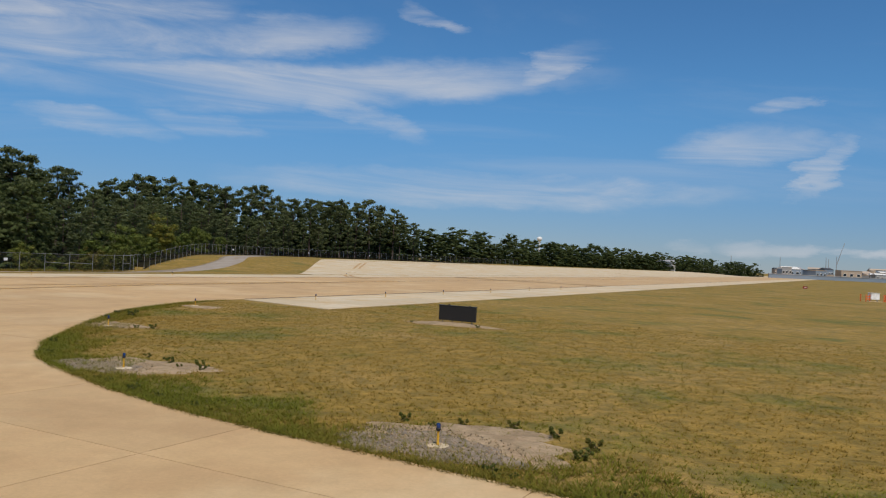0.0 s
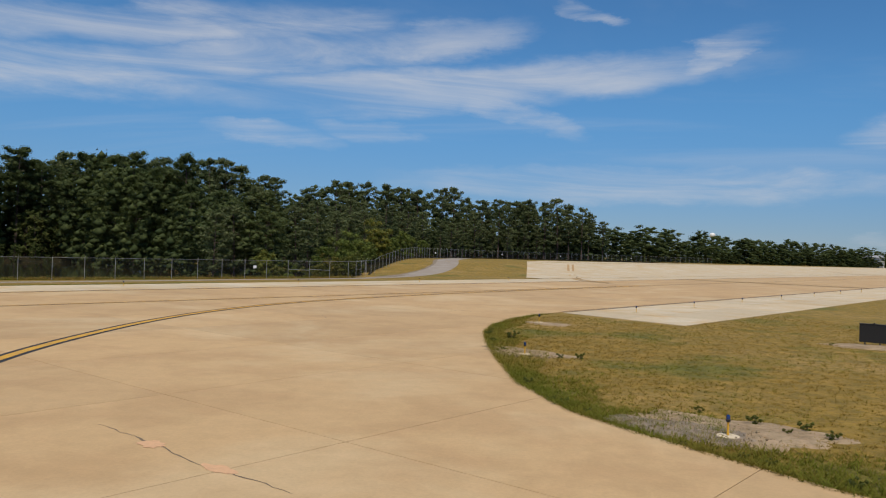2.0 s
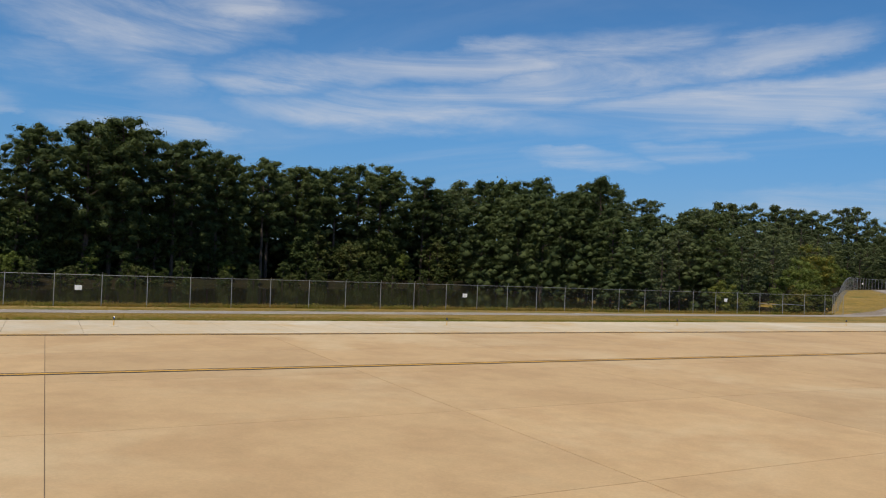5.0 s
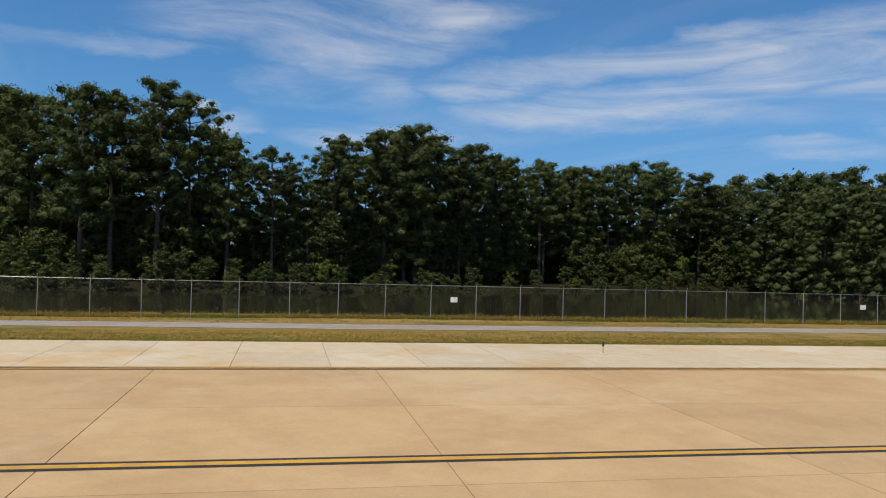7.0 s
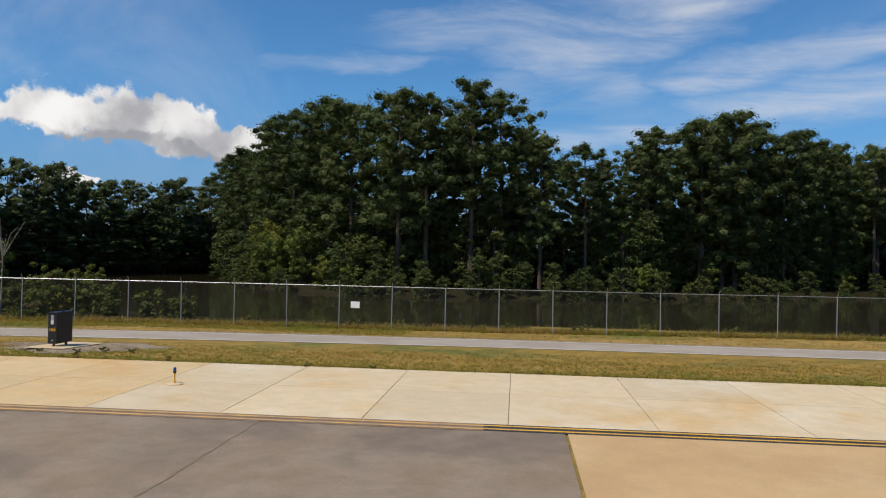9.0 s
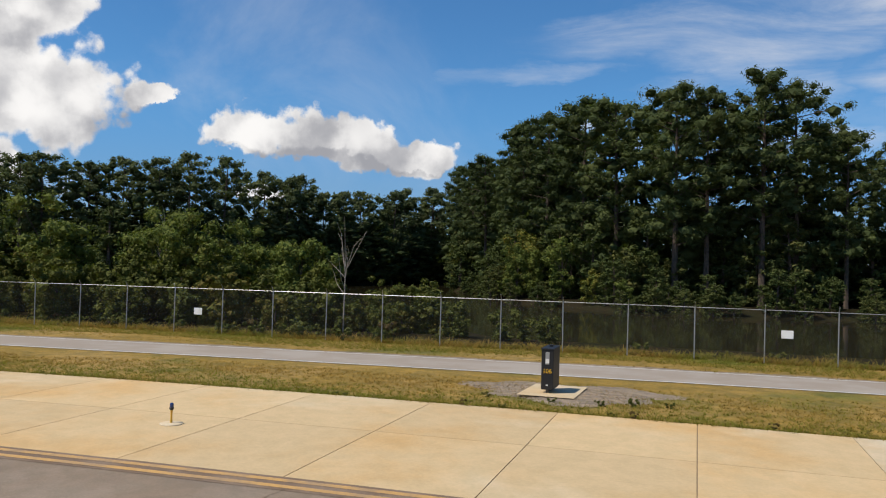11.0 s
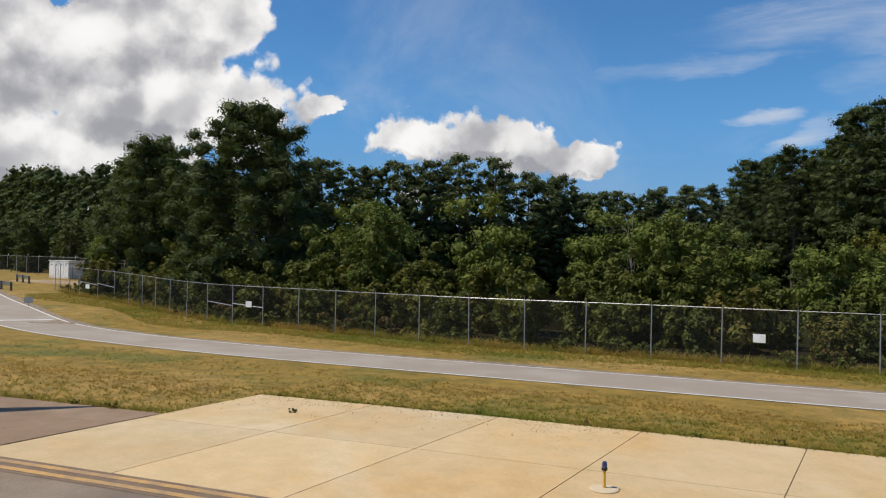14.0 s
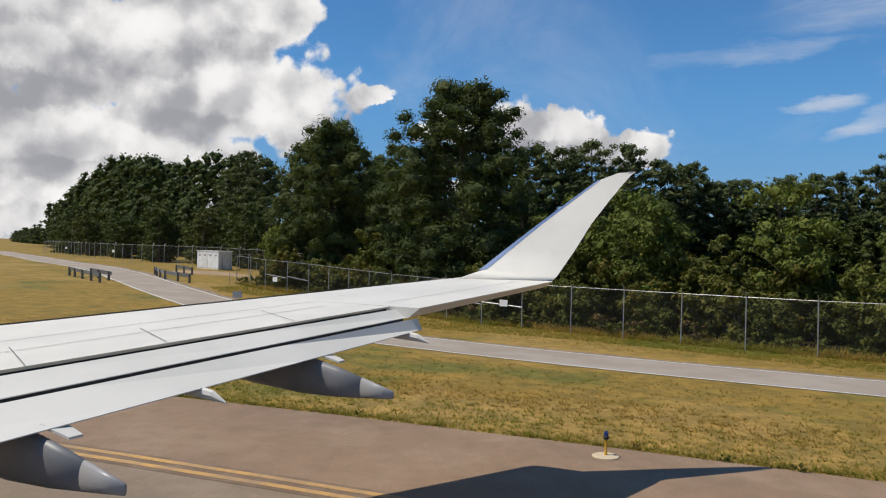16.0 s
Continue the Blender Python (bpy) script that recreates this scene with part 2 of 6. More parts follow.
JOINT = material("joint_filler", (0.19, 0.135, 0.082), 0.9, grain=0.3, grain_scale=8)
GREY_ASPHALT = material("grey_asphalt", (0.215, 0.157, 0.104), 0.9, grain=0.28, grain_scale=24, mottle=0.10, mottle_scale=2.2, bump=0.006, bump_scale=60,
                        second=(0.240, 0.182, 0.128), second_scale=0.6, third=(0.165, 0.124, 0.090), third_scale=0.2)
BROWN_ASPHALT = material("brown_asphalt", (0.232, 0.150, 0.090), 0.9, grain=0.28, grain_scale=24, bump=0.006, bump_scale=60, mottle=0.10, mottle_scale=2.2,
                         second=(0.265, 0.178, 0.112), second_scale=0.5, third=(0.190, 0.124, 0.078), third_scale=0.15)
ROAD_GREY = material("road_asphalt", (0.295, 0.240, 0.185), 0.9, grain=0.15, grain_scale=25, bump=0.004, second=(0.335, 0.285, 0.23), second_scale=0.4)
MORTAR = material("pink_mortar", (0.62, 0.36, 0.19), 0.9, grain=0.2, grain_scale=9)
YELLOW = material("yellow_paint", (0.62, 0.33, 0.035), 0.7, grain=0.15, grain_scale=12, second=(0.50, 0.27, 0.05), second_scale=1.5)
OLD_YELLOW = material("worn_yellow_paint", (0.50, 0.285, 0.090), 0.75, grain=0.25, grain_scale=10, second=(0.33, 0.215, 0.11), second_scale=1.6, low=0.38, high=0.66)
OLD_BROWN = material("worn_dark_paint", (0.165, 0.108, 0.066), 0.8, grain=0.3, grain_scale=10, second=(0.21, 0.145, 0.094), second_scale=1.2)
BLACK_PAINT = material("black_paint", (0.030, 0.027, 0.025), 0.7, grain=0.2, grain_scale=10)
WHITE_PAINT = material("white_road_paint", (0.68, 0.66, 0.62), 0.7, grain=0.12, grain_scale=9)
GRASS = material("mown_grass", (0.236, 0.149, 0.022), 0.95, grain=0.55, grain_scale=9.0, bump=0.14, bump_scale=6.0, mottle=0.32, mottle_scale=1.3,
                 second=(0.128, 0.116, 0.015), second_scale=0.16, low=0.50, high=0.66, third=(0.29, 0.185, 0.045), third_scale=0.11)
GRAVEL = material("crushed_stone", (0.265, 0.200, 0.132), 0.9, grain=0.6, grain_scale=13, bump=0.03, bump_scale=14, mottle=0.25, mottle_scale=4.0, second=(0.175, 0.136, 0.096), second_scale=3.0)
SAND = material("bare_soil", (0.36, 0.255, 0.145), 0.95, grain=0.35, grain_scale=12, bump=0.02, bump_scale=10, mottle=0.2, mottle_scale=3.0, second=(0.27, 0.185, 0.10), second_scale=1.2)
RUBBLE = material("rubble_stone", (0.29, 0.215, 0.140), 0.9, grain=0.3, grain_scale=20, island=0.45)
STEEL = material("galvanised_steel", (0.38, 0.375, 0.36), 0.45, metal=0.6, grain=0.1, grain_scale=20)
DARK_STEEL = material("weathered_rail_steel", (0.085, 0.085, 0.085), 0.55, metal=0.3, grain=0.2, grain_scale=8)
DULL_BLACK = material("black_enamel", (0.014, 0.014, 0.015), 0.45, grain=0.2, grain_scale=6)
WHITE_METAL = material("white_enamel", (0.84, 0.83, 0.80), 0.45, grain=0.06, grain_scale=4, second=(0.70, 0.68, 0.63), second_scale=2.0)
BLUE_GLASS = material("blue_lamp_glass", (0.01, 0.035, 0.14), 0.12, ior=1.5, coat=0.6)
POST_YELLOW = material("yellow_lamp_post", (0.62, 0.34, 0.03), 0.5, grain=0.1)
ORANGE = material("orange_barricade", (0.72, 0.16, 0.035), 0.5)
RED_SIGN = material("red_sign_face", (0.30, 0.02, 0.015), 0.45)
BARK = material("pine_bark", (0.115, 0.082, 0.058), 0.95, grain=0.4, grain_scale=5, bump=0.03, bump_scale=8, second=(0.07, 0.05, 0.038), second_scale=3.0)
PALE_BARK = material("dead_pale_wood", (0.33, 0.28, 0.22), 0.9, grain=0.3, grain_scale=6)
WALL_PALE = material("pale_stucco", (0.62, 0.60, 0.56), 0.8, grain=0.08, grain_scale=2)
WALL_TAN = material("tan_cladding", (0.42, 0.33, 0.25), 0.8, grain=0.08, grain_scale=2)
WALL_BLUE = material("blue_grey_cladding", (0.20, 0.25, 0.31), 0.7, grain=0.08, grain_scale=2)
ROOF_GREY = material("grey_roofing", (0.30, 0.30, 0.30), 0.8, grain=0.12, grain_scale=2)
DARK_GLASS = material("dark_window_glass", (0.02, 0.025, 0.03), 0.15)
SIGN_YELLOW = material("yellow_lettering", (0.75, 0.42, 0.02), 0.5)


def leaf_material(name, colour, second, third=None, through_share=0.22):
    mat = bpy.data.materials.new(name)
    mat.use_nodes = True
    nt = Nodes(mat.node_tree)
    bsdf = mat.node_tree.nodes["Principled BSDF"]
    isle = nt.add("ShaderNodeNewGeometry").outputs["Random Per Island"]
    per_tree = nt.add("ShaderNodeObjectInfo").outputs["Random"]
    tone = nt.mix(isle, colour, second)
    if third:
        tone = nt.mix(nt.step(per_tree, 0.55, 0.95), tone, nt.mix(isle, third, colour))
    tone = nt.mix(1.0, tone, nt.mix(per_tree, (0.78, 0.80, 0.8), (1.2, 1.15, 1.1)), "MULTIPLY")
    nt.link(tone, bsdf.inputs["Base Color"])
    bsdf.inputs["Roughness"].default_value = 0.7
    bsdf.inputs["Specular IOR Level"].default_value = 0.12
    thin = nt.add("ShaderNodeBsdfTranslucent")
    nt.link(nt.mix(1.0, tone, (1.1, 1.25, 0.5), "MULTIPLY"), thin.inputs[0])
    both = nt.add("ShaderNodeMixShader")
    both.inputs[0].default_value = through_share
    nt.link(bsdf.outputs[0], both.inputs[1])
    nt.link(thin.outputs[0], both.inputs[2])
    nt.link(both.outputs[0], mat.node_tree.nodes["Material Output"].inputs[0])
    return mat


DARK_GROUND = material("woodland_litter", (0.024, 0.019, 0.010), 0.95, ior=1.05, grain=0.4, grain_scale=3, bump=0.05, bump_scale=3, second=(0.020, 0.020, 0.009), second_scale=0.3)
NEEDLES = leaf_material("pine_needles", (0.052, 0.073, 0.027), (0.102, 0.122, 0.042), through_share=0.3)
# Far pines: aerial haze put into the needle colour as a paler grey-green.
HAZE_NEEDLES = leaf_material("grey_green_needles", (0.070, 0.090, 0.042), (0.135, 0.152, 0.066), through_share=0.3)
LEAVES = leaf_material("broad_leaves", (0.070, 0.102, 0.020), (0.170, 0.188, 0.042), (0.20, 0.170, 0.034))
# Understorey copy of the broad leaves, darkened for the shade under the wood.
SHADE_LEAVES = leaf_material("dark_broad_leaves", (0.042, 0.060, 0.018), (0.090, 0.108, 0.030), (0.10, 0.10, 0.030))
SCRUB = leaf_material("scrub_leaves", (0.062, 0.078, 0.016), (0.145, 0.148, 0.036), (0.150, 0.118, 0.030))
DRY = leaf_material("dry_reed_leaves", (0.10, 0.075, 0.026), (0.17, 0.11, 0.04))


def blade_material(name, straw, pale, green):
    """Grass blades: each a tone of its own, straw and green in the same patches as the sward under them."""
    mat = leaf_material(name, straw, pale, through_share=0.48)
    nt = Nodes(mat.node_tree)
    place = nt.add("ShaderNodeNewGeometry").outputs["Position"]
    isle = nt.add("ShaderNodeNewGeometry").outputs["Random Per Island"]
    patch = nt.step(nt.math("ADD", nt.noise(place, 0.16, 6.0, 0.6), nt.math("MULTIPLY", isle, 0.14)), 0.54, 0.70)
    tone = nt.mix(patch, nt.mix(isle, straw, pale), nt.mix(isle, green, tuple(1.7 * v for v in green)))
    nt.link(tone, mat.node_tree.nodes["Principled BSDF"].inputs["Base Color"])
    nt.link(tone, mat.node_tree.nodes["Translucent BSDF"].inputs[0])
    return mat


BLADES = blade_material("grass_blades", (0.215, 0.142, 0.024), (0.370, 0.240, 0.054), (0.138, 0.128, 0.018))
STRAW_BLADES = blade_material("straw_grass_blades", (0.235, 0.152, 0.030), (0.40, 0.255, 0.066), (0.15, 0.135, 0.023))
GREEN_BLADES = blade_material("green_grass_blades", (0.152, 0.140, 0.019), (0.280, 0.222, 0.040), (0.116, 0.122, 0.015))


def water_material():
    mat = material("pond_water", (0.022, 0.019, 0.009), 0.06, bump=0.003, bump_scale=1.6, ior=1.33)
    return mat


WATER = water_material()


def mesh_cloth_material():
    """Woven wire: mostly open, so that what stands behind it shows through."""
    mat = bpy.data.materials.new("chain_link_wire")
    mat.use_nodes = True
    nt = Nodes(mat.node_tree)
    bsdf = mat.node_tree.nodes["Principled BSDF"]
    bsdf.inputs["Base Color"].default_value = (0.20, 0.19, 0.17, 1)
    bsdf.inputs["Roughness"].default_value, bsdf.inputs["Metallic"].default_value = 0.6, 0.3
    clear = nt.add("ShaderNodeBsdfTransparent")
    both = nt.add("ShaderNodeMixShader")
    both.inputs[0].default_value = 0.045
    nt.link(clear.outputs[0], both.inputs[1])
    nt.link(bsdf.outputs[0], both.inputs[2])
    nt.link(both.outputs[0], mat.node_tree.nodes["Material Output"].inputs[0])
    return mat


WIRE_CLOTH = mesh_cloth_material()


# ---------- building blocks ----------
# The place is laid out along the straight taxiway: s runs along it, n across it (outwards, to the fence), z up.
def P(s, n, z=0.0):
    return Vector((0.46 * s - 0.888 * n, 0.888 * s + 0.46 * n, z))


ALONG = math.degrees(math.atan2(0.888, 0.46))


def smooth(v):
    v = min(1.0, max(0.0, v))
    return v * v * (3 - 2 * v)


def bend(s):
    """The taxiway's outer side swings in towards the south."""
    return -0.0024 * max(0.0, -20.0 - s) ** 2 if s > -90 else -11.76 - 0.3 * (-90 - s)


def lerp_line(v, line):
    for (a, p), (b, q) in zip(line, line[1:]):
        if v <= b:
            return p + (q - p) * smooth((v - a) / (b - a)) if v > a else p
    return line[-1][1]


FENCE_LINE = ((-107, 98.3), (-99.6, 96.4), (-76, 90.7), (-60, 89.4), (-46, 90.2), (-17, 92.2), (14, 94.6), (48, 95.3), (81, 94.1), (98, 92.8))
FAR_SHORE = ((-110, 150), (-95, 170), (-76, 222), (-66, 214), (-60, 182), (-42, 153), (-28, 143), (0, 146), (25, 160), (50, 176), (90, 192), (120, 196))


def ground_z(s, n):
    d = n - 73.4 - max(bend(s), -12)
    z = -0.033 * min(max(d, 0.0), 20.0)
    north = smooth((s - 92) / 55)
    z = z * (1 - north) + north * 1.9 * smooth((n - 76) / 36)
    z += 1.3 * smooth((-75 - s) / 55) * smooth((n - 55) / 20)
    if -118 < s < 122 and n > 94:
        near = 97.5 if s > -34 else 101.5
        far = lerp_line(s, FAR_SHORE)
        ends = smooth((s + 112) / 16) * smooth((112 - s) / 8)
        hollow = smooth((n - near) / 5.0) * smooth((far + 1 - n) / 5.0) * ends
        z -= 2.2 * hollow
    return z


def part(name, bm, mat, parent=None, label=""):
    """Links a bmesh as one mesh object, under a thing or under a part."""
    me = bpy.data.meshes.new(name)
    bm.normal_update()
    bm.to_mesh(me)
    bm.free()
    return part_of(name, me, mat, parent, label)


def part_of(name, me, mat, parent=None, label=""):
    if mat is not None and not me.materials:
        me.materials.append(mat)
    ob = new(name, me)
    ob.parent = parent
    return tagged(ob, label)


def thing(name, place, label, category, group="", turn=0.0, kind=""):
    ob = new(name)
    ob.empty_display_size = 0.2
    ob.matrix_basis = Matrix.Translation(place) @ Matrix.Rotation(turn, 4, "Z")
    return tagged(ob, label, category, group, kind)


def box(bm, size, at, bevel=0.0, turn=None):
    made = bmesh.ops.create_cube(bm, size=1.0)["verts"]
    bmesh.ops.scale(bm, vec=size, verts=made)
    if bevel:
        edges = list({e for v in made for e in v.link_edges})
        made = [v for v in bmesh.ops.bevel(bm, geom=edges, offset=bevel, segments=2, affect="EDGES", profile=0.6)["verts"]]
    if turn is not None:
        bmesh.ops.rotate(bm, verts=made, cent=(0, 0, 0), matrix=turn)
    bmesh.ops.translate(bm, vec=at, verts=made)
    return bm


def tube(bm, a, b, r0, r1=None, sides=8):
    a, b = Vector(a), Vector(b)
    r1 = r0 if r1 is None else r1
    made = bmesh.ops.create_cone(bm, cap_ends=True, segments=sides, radius1=r0, radius2=r1, depth=(b - a).length)["verts"]
    bmesh.ops.rotate(bm, verts=made, cent=(0, 0, 0), matrix=Vector((0, 0, 1)).rotation_difference(b - a).to_matrix())
    bmesh.ops.translate(bm, vec=(a + b) / 2, verts=made)
    return bm


def lathe(bm, profile, sides=16, at=(0, 0, 0)):
    rings = []
    for r, z in profile:
        rings.append([bm.verts.new((at[0] + r * math.cos(2 * math.pi * k / sides), at[1] + r * math.sin(2 * math.pi * k / sides), at[2] + z)) for k in range(sides)])
    for a, b in zip(rings, rings[1:]):
        for k in range(sides):
            bm.faces.new((a[k], a[(k + 1) % sides], b[(k + 1) % sides], b[k]))
    bm.faces.new(rings[-1])
    bm.faces.new(list(reversed(rings[0])))
    return bm


def spline(points, step=1.0):
    """Points along a smooth curve through the given ones."""
    pts = [Vector(p) for p in points]
    out = []
    for k in range(len(pts) - 1):
        a, b, c, d = pts[max(k - 1, 0)], pts[k], pts[k + 1], pts[min(k + 2, len(pts) - 1)]
        count = max(2, int((c - b).length / step))
        for j in range(count):
            t = j / count
            out.append(0.5 * (2 * b + (c - a) * t + (2 * a - 5 * b + 4 * c - d) * t * t + (3 * b - a - 3 * c + d) * t ** 3))
    out.append(pts[-1])
    return out


def ribbon(name, points, width, mat, lift, parent=None, label="", shift=0.0, thick=0.0, wobble=0.0):
    """A strip of even width on the ground along points in s, n."""
    verts, faces = [], []
    rnd = random.Random(len(points) * 7 + int(width * 100))
    for k, p in enumerate(points):
        way = points[min(k + 1, len(points) - 1)] - points[max(k - 1, 0)]
        side = Vector((-way[1], way[0])).normalized()
        for edge in (-0.5, 0.5):
            w = shift + edge * width + (rnd.uniform(-wobble, wobble) if wobble else 0)
            q = Vector((p[0], p[1])) + side * w
            verts.append(P(q[0], q[1], ground_z(q[0], q[1]) + lift))
    rows = len(points)
    faces += [(2 * k, 2 * k + 1, 2 * k + 3, 2 * k + 2) for k in range(rows - 1)]
    me = bpy.data.meshes.new(name)
    me.from_pydata(verts, [], faces)
    me.update()
    if me.polygons[0].normal.z < 0:
        me.flip_normals()
    return part_of(name, me, mat, parent, label)


def clip(poly, axis, limit, keep_above):
    """The part of a polygon on one side of an axis-parallel line."""
    out = []
    for k, p in enumerate(poly):
        q = poly[(k + 1) % len(poly)]
        inside, next_in = (p[axis] >= limit) == keep_above, (q[axis] >= limit) == keep_above
        if inside:
            out.append(p)
        if inside != next_in:
            t = (limit - p[axis]) / (q[axis] - p[axis])
            out.append((p[0] + (q[0] - p[0]) * t, p[1] + (q[1] - p[1]) * t))
    return out


def slabs(name, region, s_lines, n_lines, mat, parent, gap=0.009, lift=0.0, drape=False, warp=False):
    """Cuts a region of pavement into slabs with open joints, each an object of its own."""
    for s0, s1 in zip(s_lines, s_lines[1:]):
        for n0, n1 in zip(n_lines, n_lines[1:]):
            cell = region
            for axis, limit, above in ((0, s0 + gap, True), (0, s1 - gap, False), (1, n0 + gap, True), (1, n1 - gap, False)):
                cell = clip(cell, axis, limit, above) if cell else cell
            if len(cell) < 3:
                continue
            area = abs(sum(p[0] * q[1] - q[0] * p[1] for p, q in zip(cell, cell[1:] + cell[:1]))) / 2
            if area < 0.3:
                continue
            top = [P(a, b + (bend(a) if warp else 0), lift + (ground_z(a, b) if drape else 0)) for a, b in cell]
            verts = top + [p - Vector((0, 0, 0.05)) for p in top]
            m = len(top)
            faces = [tuple(range(m))] + [(k, k + m, (k + 1) % m + m, (k + 1) % m) for k in range(m)]
            me = bpy.data.meshes.new(name)
            me.from_pydata(verts, [], faces)
            me.update()
            if me.polygons[0].normal.z < 0:
                me.flip_normals()
            part_of(name, me, mat, parent)


def sheet(name, region, mat, lift, label="", kind="structure", parent=None, step=12.0, drape=True, warp=False):
    """A flat or draped sheet over a region in s, n, cut into squares so that it follows the ground."""
    bm = bmesh.new()
    lo_s, hi_s = min(p[0] for p in region), max(p[0] for p in region)
    lo_n, hi_n = min(p[1] for p in region), max(p[1] for p in region)
    s = lo_s
    while s < hi_s - 1e-6:
        n = lo_n
        while n < hi_n - 1e-6:
            cell = region
            for axis, limit, above in ((0, s, True), (0, min(s + step, hi_s), False), (1, n, True), (1, min(n + step, hi_n), False)):
                cell = clip(cell, axis, limit, above) if cell else cell
            if len(cell) >= 3:
                face = bm.faces.new([bm.verts.new(P(a, b + (bend(a) if warp else 0), lift + (ground_z(a, b) if drape else 0))) for a, b in cell])
                face.normal_update()
                if face.normal.z < 0:
                    face.normal_flip()
            n += step
        s += step
    bmesh.ops.remove_doubles(bm, verts=bm.verts, dist=0.001)
    ob = part(name, bm, mat, parent, label)
    return tagged(ob, kind=kind)


# ---------- ground ----------
def spaced(lo, dense_lo, dense_hi, hi, step):
    inner = list(np.arange(dense_lo, dense_hi + 0.01, step))
    low, high, width = [], [], step
    v = dense_lo
    while v > lo:
        width *= 1.35
        v -= width
        low.append(max(v, lo))
    width, v = step, dense_hi
    while v < hi:
        width *= 1.35
        v += width
        high.append(min(v, hi))
    return low[::-1] + inner + high


def make_ground():
    ss, ns = spaced(-3000, -230, 300, 3000, 2.5), spaced(-3000, -40, 260, 3000, 2.5)
    verts = []
    for s in ss:
        for n in ns:
            verts.append(P(s, n, ground_z(s, n) - 0.03))
    m = len(ns)
    faces = [(i * m + j, (i + 1) * m + j, (i + 1) * m + j + 1, i * m + j + 1) for i in range(len(ss) - 1) for j in range(m - 1)]
    me = bpy.data.meshes.new("ground")
    me.from_pydata(verts, [], faces)
    me.update()
    if me.polygons[0].normal.z < 0:
        me.flip_normals()
    me.polygons.foreach_set("use_smooth", [True] * len(faces))
    ob = part_of("ground", me, GRASS)
    # near-black brown ground instead of grass under the woods and round the pond
    me.materials.append(DARK_GROUND)
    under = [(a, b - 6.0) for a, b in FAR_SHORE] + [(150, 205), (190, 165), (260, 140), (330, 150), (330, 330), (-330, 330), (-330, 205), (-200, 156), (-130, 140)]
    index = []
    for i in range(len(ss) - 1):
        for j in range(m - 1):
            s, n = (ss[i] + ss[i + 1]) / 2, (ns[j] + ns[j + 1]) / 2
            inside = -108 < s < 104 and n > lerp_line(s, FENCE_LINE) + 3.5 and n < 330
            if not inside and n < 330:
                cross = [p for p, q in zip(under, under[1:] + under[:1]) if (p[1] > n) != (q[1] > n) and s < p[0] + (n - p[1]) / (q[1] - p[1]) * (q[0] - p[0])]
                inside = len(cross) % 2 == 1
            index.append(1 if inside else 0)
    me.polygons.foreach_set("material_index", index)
    tagged(ob, "sun-dried mown airfield grass, straw and green patches", "grass", kind="structure")


make_ground()
pond = [(-120, 96), (122, 96), (122, 230), (-120, 240)]
bm = bmesh.new()
bm.faces.new([bm.verts.new(P(s, n, -1.45)) for s, n in pond])
water = tagged(part("water", bm, WATER, None, "still dark brown pond beyond the fence"), category="pond", kind="structure")
if water.data.polygons[0].normal.z < 0:
    water.data.flip_normals()

woodland = sheet("woodland_floor", [(a, b - 6.0) for a, b in FAR_SHORE] + [(150, 205), (190, 165), (260, 140), (330, 150), (330, 330), (-330, 330), (-330, 205), (-200, 156), (-130, 140)], DARK_GROUND, 0.16, "near-black brown ground under the trees", step=6)
bank = sheet("scrub_floor", [(-104, 98.5), (-99.6, 97.6), (-76, 91.8), (-60, 90.5), (-46, 91.3), (-17, 93.4), (14, 95.8), (48, 96.5), (81, 95.3), (99, 94.4), (112, 103), (130, 115), (148, 126.5), (164, 135.5), (190, 146.4), (213, 151.5), (236, 142.5), (262, 134.5), (300, 126.5), (300, 170), (160, 215), (112, 196), (104, 190), (103, 102), (84, 99), (-30, 98.5), (-40, 103), (-104, 103)], DARK_GROUND, 0.07, "near-black brown bank behind the fence", step=4)

# ---------- pavements ----------
ISLAND = [(31.4, -60), (31.4, 2), (31.8, 7), (32.1, 10.4), (32.9, 14), (34.1, 17.7), (35.1, 20), (37.3, 22.9), (41.2, 26.5), (44.6, 29.4), (47.7, 31.8), (51, 33.7), (54.7, 35.1), (58, 35.9), (61.4, 36.3)]
MAIN = [(-7.3, -60)] + ISLAND + [(150, 36), (150, 66), (-7.3, 66)]
S_MAIN = [-7.3, -1.2, 5.4, 12.0] + [21.0 + 8.3 * k for k in range(16)]
N_MAIN = [-12, 2.6, 8.85, 15.1, 21.3, 27.5, 33.8, 40.2, 46.6, 53.0, 59.5, 66]
taxiway = sheet("taxiway", MAIN, JOINT, -0.014, "tan concrete taxiway with dark slab joints", drape=False, step=40)
taxiway_far = sheet("taxiway_far", [(150, 36), (900, 36), (900, 66), (150, 66)], TAN, 0.0, "tan concrete taxiway running to the horizon", drape=False, step=100)
shoulder = sheet("shoulder", [(-55.6, 66), (150, 66), (150, 73.3), (-55.6, 73.3)], JOINT, -0.016, "pale concrete taxiway shoulder slabs", drape=False, step=6, warp=True)
inner_shoulder = sheet("inner_shoulder", [(61.4, 36.0), (59.6, 27.4), (150, 27.2), (150, 36.0)], JOINT, -0.016, "pale concrete inner shoulder slabs", drape=False, step=40)
inner_far = sheet("inner_shoulder_far", [(150, 27.2), (900, 26), (900, 36), (150, 36)], PALE, 0.0, "pale concrete inner shoulder", drape=False, step=100)
outer_far = sheet("shoulder_far", [(150, 66), (900, 66), (900, 74), (150, 74)], PALE, 0.0, "pale concrete outer shoulder", drape=False, step=100)
